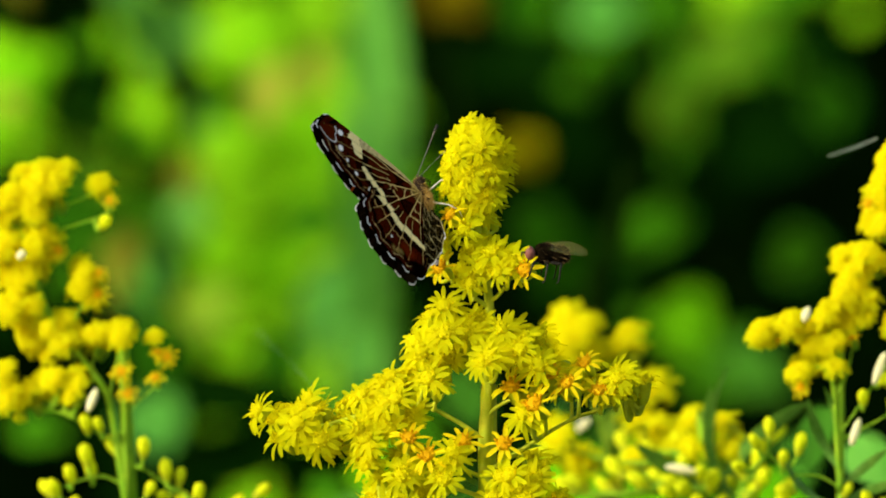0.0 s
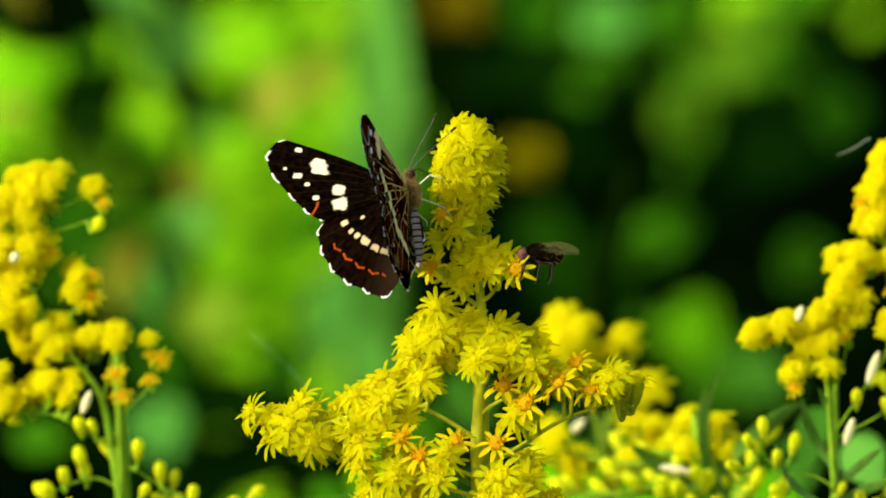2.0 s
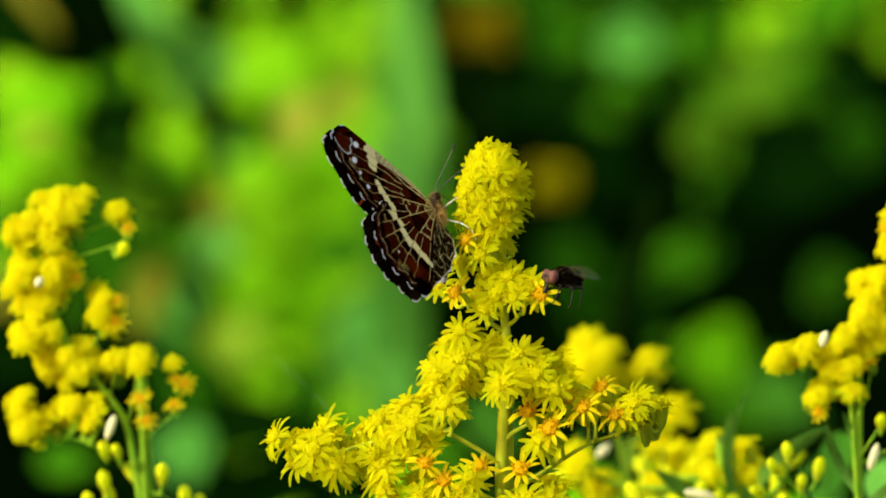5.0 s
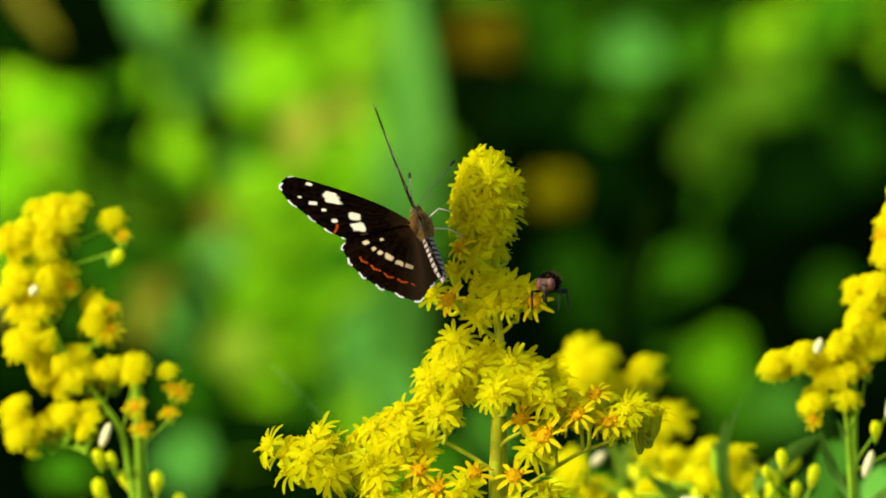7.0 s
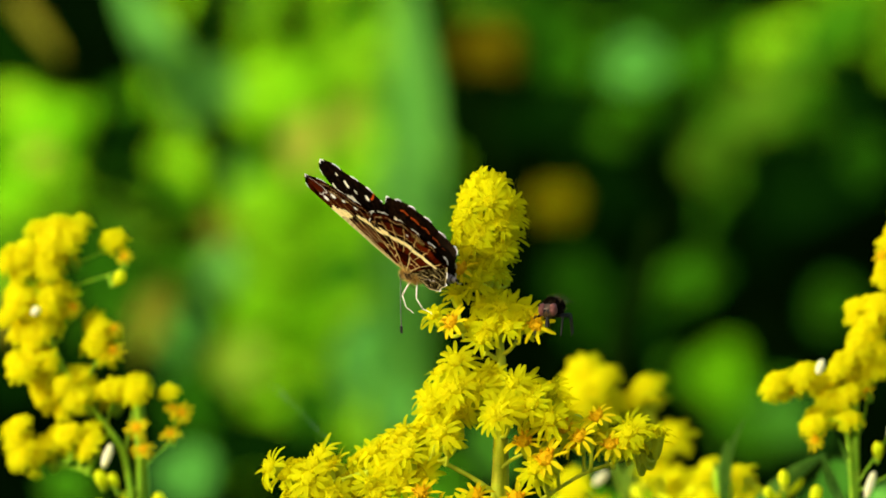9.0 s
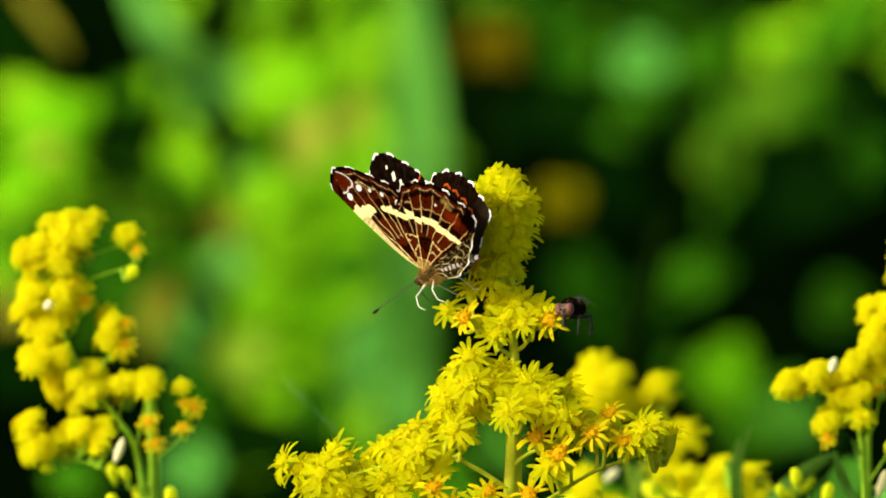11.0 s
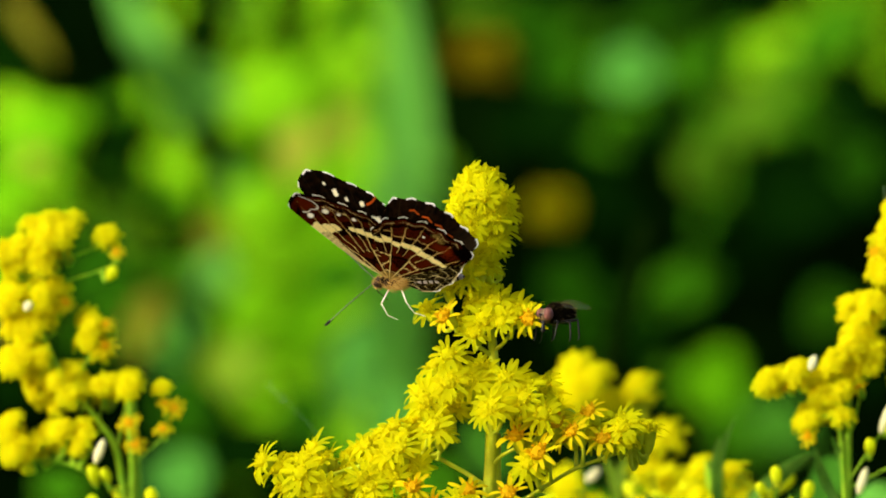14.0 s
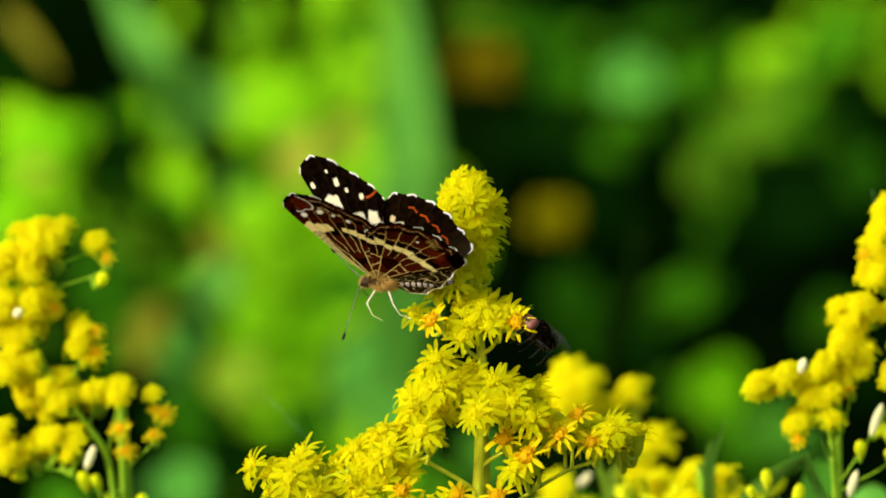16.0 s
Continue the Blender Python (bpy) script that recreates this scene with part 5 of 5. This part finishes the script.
# ---- what moves ----
def motions():
    walk(butterfly, [
        (0, pose(-0.00338, -0.00200, 1.00705, -61.5, -60.9, 108.4)),
        (0.6, pose(-0.00278, -0.00200, 1.00792, -51.5, -65.5, 96.0)),
        (0.9, pose(-0.00256, -0.00200, 1.00871, -39.2, -70.9, 84.7)),
        (1.1, pose(-0.00229, -0.00200, 1.00902, -36.0, -70.5, 82.8)),
        (1.3, pose(-0.00231, -0.00200, 1.00936, -38.6, -74.5, 82.5)),
        (1.5, pose(-0.00275, -0.00200, 1.00918, -46.6, -74.7, 92.0)),
        (1.7, pose(-0.00295, -0.00200, 1.00863, -49.7, -77.3, 90.6)),
        (2, pose(-0.00386, -0.00200, 1.00761, -75.9, -80.0, 108.4)),
        (2.3, pose(-0.00353, -0.00200, 1.00729, -79.8, -82.5, 107.1)),
        (2.5, pose(-0.00289, -0.00200, 1.00779, -42.7, -79.2, 78.5)),
        (2.7, pose(-0.00266, -0.00200, 1.00799, -39.6, -78.1, 76.4)),
        (3, pose(-0.00274, -0.00200, 1.00756, -23.0, -78.5, 55.2)),
        (3.5, pose(-0.00321, -0.00200, 1.00711, -42.0, -69.2, 83.7)),
        (4.2, pose(-0.00297, -0.00200, 1.00780, -46.2, -64.1, 87.7)),
        (6.3, pose(-0.00497, -0.00200, 1.00843, -58.6, -56.8, 118.5)),
        (6.5, pose(-0.00464, -0.00200, 1.00815, -59.0, -47.3, 112.7)),
        (6.8, pose(-0.00447, -0.00200, 1.00794, -57.8, -47.0, 111.0)),
        (7, pose(-0.00464, -0.00200, 1.00786, -57.7, -47.0, 112.1)),
        (7.2, pose(-0.00460, -0.00200, 1.00790, -58.7, -48.8, 111.0)),
        (7.4, pose(-0.00450, -0.00200, 1.00797, -57.7, -52.9, 107.6)),
        (7.6, pose(-0.00389, -0.00200, 1.00748, -56.5, -46.3, 100.6)),
        (7.8, pose(-0.00336, -0.00200, 1.00748, -56.8, -45.3, 98.2)),
        (8, pose(-0.00350, -0.00200, 1.00737, -57.7, -38.4, 99.0)),
        (8.2, pose(-0.00366, -0.00200, 1.00680, -57.5, -32.3, 102.5)),
        (8.3, pose(-0.00410, -0.00200, 1.00618, -52.6, -18.5, 98.8)),
        (8.4, pose(-0.00448, -0.00200, 1.00544, -47.3, -9.8, 103.3)),
        (8.6, pose(-0.00511, -0.00200, 1.00460, -43.9, -5.5, 114.2)),
        (8.8, pose(-0.00557, -0.00200, 1.00429, -41.9, -2.2, 116.6)),
        (9, pose(-0.00577, -0.00200, 1.00455, -41.2, -1.9, 121.3)),
        (9.1, pose(-0.00577, -0.00200, 1.00460, -41.7, -2.2, 120.8)),
        (11.3, pose(-0.00519, -0.00200, 1.00387, -16.7, 18.4, 129.9)),
        (11.6, pose(-0.00597, -0.00200, 1.00364, -18.2, 18.3, 131.2)),
        (11.9, pose(-0.00716, -0.00200, 1.00195, -35.1, 20.6, 137.2)),
        (12.2, pose(-0.00737, -0.00200, 1.00152, -33.5, 16.4, 142.2)),
        (12.5, pose(-0.00738, -0.00200, 1.00230, -40.3, 15.2, 142.5)),
        (12.8, pose(-0.00698, -0.00200, 1.00228, -39.3, 14.8, 141.7)),
        (13.1, pose(-0.00731, -0.00200, 1.00263, -36.9, 11.0, 147.5)),
        (13.5, pose(-0.00699, -0.00200, 1.00260, -40.2, 7.8, 146.1)),
        (13.7, pose(-0.00718, -0.00200, 1.00262, -43.3, 5.4, 148.6)),
        (14, pose(-0.00727, -0.00200, 1.00293, -43.2, 5.4, 152.5)),
        (14.3, pose(-0.00721, -0.00200, 1.00320, -43.3, 5.7, 154.2)),
        (14.5, pose(-0.00729, -0.00200, 1.00329, -43.3, 4.6, 155.7)),
        (14.6, pose(-0.00725, -0.00200, 1.00321, -43.9, 4.7, 156.2)),
        (14.9, pose(-0.00717, -0.00200, 1.00325, -43.4, 3.9, 155.1)),
        (15.2, pose(-0.00672, -0.00200, 1.00335, -41.0, 3.3, 155.4)),
        (15.6, pose(-0.00713, -0.00200, 1.00340, -38.8, 2.5, 155.9)),
        (16, pose(-0.00729, -0.00200, 1.00347, -40.4, 1.7, 156.6)),
    ])
    # how far each wing is raised: time, left, right
    opening = [
        (0, 89.7, 91.3), (0.6, 89.7, 91.3), (0.9, 87.5, 83.9), (1.1, 84.0, 79.2), (1.3, 79.7, 75.2), (1.5, 75.6, 71.3), (1.7, 67.1, 63.6), (2, 56.8, 51.0),
        (2.3, 56.1, 50.0), (2.5, 71.7, 67.5), (2.7, 79.2, 76.6), (3, 89.3, 91.7), (3.5, 87.0, 94.0), (4.2, 86.0, 95.0), (6.3, 73.8, 73.8), (6.5, 66.6, 68.0),
        (6.8, 61.2, 63.5), (7, 61.0, 63.5), (7.2, 66.6, 66.1), (7.4, 75.5, 71.5), (7.6, 83.2, 79.3), (7.8, 88.2, 86.9), (8, 89.7, 91.3), (8.2, 89.7, 91.3),
        (8.3, 89.7, 91.3), (8.4, 89.7, 91.3), (8.6, 90.3, 90.3), (8.8, 88.1, 91.0), (9, 87.2, 87.0), (9.1, 86.2, 85.0), (11.3, 82.0, 74.9), (11.6, 78.8, 76.4),
        (11.9, 76.1, 86.7), (12.2, 74.3, 80.8), (12.5, 86.3, 78.1), (12.8, 82.6, 80.3), (13.1, 76.0, 74.5), (13.5, 77.1, 76.9), (13.7, 80.4, 79.9), (14, 85.0, 84.1),
        (14.3, 87.9, 86.6), (14.5, 86.0, 84.3), (14.6, 84.8, 83.0), (14.9, 79.3, 77.1), (15.2, 74.5, 71.9), (15.6, 74.7, 71.7), (16, 80.5, 77.5),
    ]
    for wing, side in butterfly_wings:
        walk(wing, [(t, pose(0, side * 0.0006, 0, left if side > 0 else -right)) for t, left, right in opening])
    walk(loose_thread, [(t, Matrix.Translation((0.0589, 0.052, 1.015)) @ pose(0, 0, 0, 0, 0, turn)) for t, turn in ((0, 0), (1.7, 0), (2.4, -40), (3.0, -42), (16, -42))])
    walk(left_antenna, [
        (0, pose(0.0026, 0.00025, -0.0006, 0, 24) @ pose(0, 0, 0, 0, 0, -62)),
        (4.2, pose(0.0026, 0.00025, -0.0006, 0, 30) @ pose(0, 0, 0, 0, 0, -62)),
        (6.3, pose(0.0026, 0.00025, -0.0006, 0, 16) @ pose(0, 0, 0, 0, 0, -42)),
        (8.0, pose(0.0026, 0.00025, -0.0006, 0, 30) @ pose(0, 0, 0, 0, 0, -42)),
        (8.5, pose(0.0026, 0.00025, -0.0006)),
        (9, pose(0.0026, 0.00025, -0.0006, -12, 39, 64)),
        (11.3, pose(0.0026, 0.00025, -0.0006, -7, 11, 30)),
        (11.9, pose(0.0026, 0.00025, -0.0006, -10, 12, 16)),
        (12.2, pose(0.0026, 0.00025, -0.0006, -12, 21, 37)),
        (12.5, pose(0.0026, 0.00025, -0.0006, -11, 17, 31)),
        (13.5, pose(0.0026, 0.00025, -0.0006, -7, 8, 14)),
        (14.5, pose(0.0026, 0.00025, -0.0006, -5, 6, -0)),
        (15.2, pose(0.0026, 0.00025, -0.0006, -16, 19, 11)),
        (15.6, pose(0.0026, 0.00025, -0.0006, -10, 32, 65)),
        (16, pose(0.0026, 0.00025, -0.0006, -13, 21, 35)),
    ])
    walk(right_antenna, [(t, pose(0.0026, -0.00025, -0.0006, 0, dip)) for t, dip in ((0, 42), (4.2, 42), (6.3, 34), (8.0, 36), (8.5, 0), (16, 0))])
    walk(fly, [
        (0, pose(0.01338, -0.00300, 0.99934, -6.8, -1.1, -174.3)),
        (0.5, pose(0.01343, -0.00300, 0.99926, -6.8, -1.1, -174.3)),
        (1, pose(0.01340, -0.00300, 0.99916, -6.8, -1.7, -173.2)),
        (1.5, pose(0.01350, -0.00300, 0.99924, -5.7, -0.0, 174.3)),
        (2, pose(0.01347, -0.00300, 0.99924, -5.7, -0.0, -177.1)),
        (2.5, pose(0.01351, -0.00300, 0.99932, -5.7, -0.0, -174.3)),
        (3, pose(0.01340, -0.00300, 0.99931, -6.8, -0.0, -174.3)),
        (3.5, pose(0.01338, -0.00300, 0.99916, -5.7, 2.8, -171.5)),
        (4.2, pose(0.01358, -0.00300, 0.99918, -8.0, -8.7, -162.1)),
        (6.3, pose(0.01266, -0.00300, 1.00009, 0, 8, -104)),
        (6.5, pose(0.01251, -0.00300, 0.99983, 0, 8, -102)),
        (7, pose(0.01239, -0.00300, 0.99974, 0, 6, -100)),
        (8, pose(0.01294, -0.00300, 0.99994, 0, 6, -98)),
        (9, pose(0.01262, -0.00300, 0.99935, 0, 8, -104)),
        (11.3, pose(0.01332, -0.00300, 0.99878, 2, 4, -112)),
        (11.9, pose(0.01300, -0.00300, 0.99883, 2, 4, -112)),
        (12.5, pose(0.01310, -0.00300, 0.99876, 3, 4, -114)),
        (13, pose(0.01372, -0.00300, 0.99824, 4, 8, -122)),
        (13.5, pose(0.01415, -0.00300, 0.99778, 4, 8, -128)),
        (14, pose(0.01417, -0.00300, 0.99789, 2, 4, -134)),
        (14.5, pose(0.01391, -0.00300, 0.99815, 0, 0, -150)),
        (15, pose(0.01369, -0.00300, 0.99824, 0, -4, -158)),
        (15.4, pose(0.01366, -0.00300, 0.99696, -12, -20, -146)),
        (16, pose(0.01359, -0.00300, 0.99601, -25.3, -32.7, -135.0)),
    ])


motions()
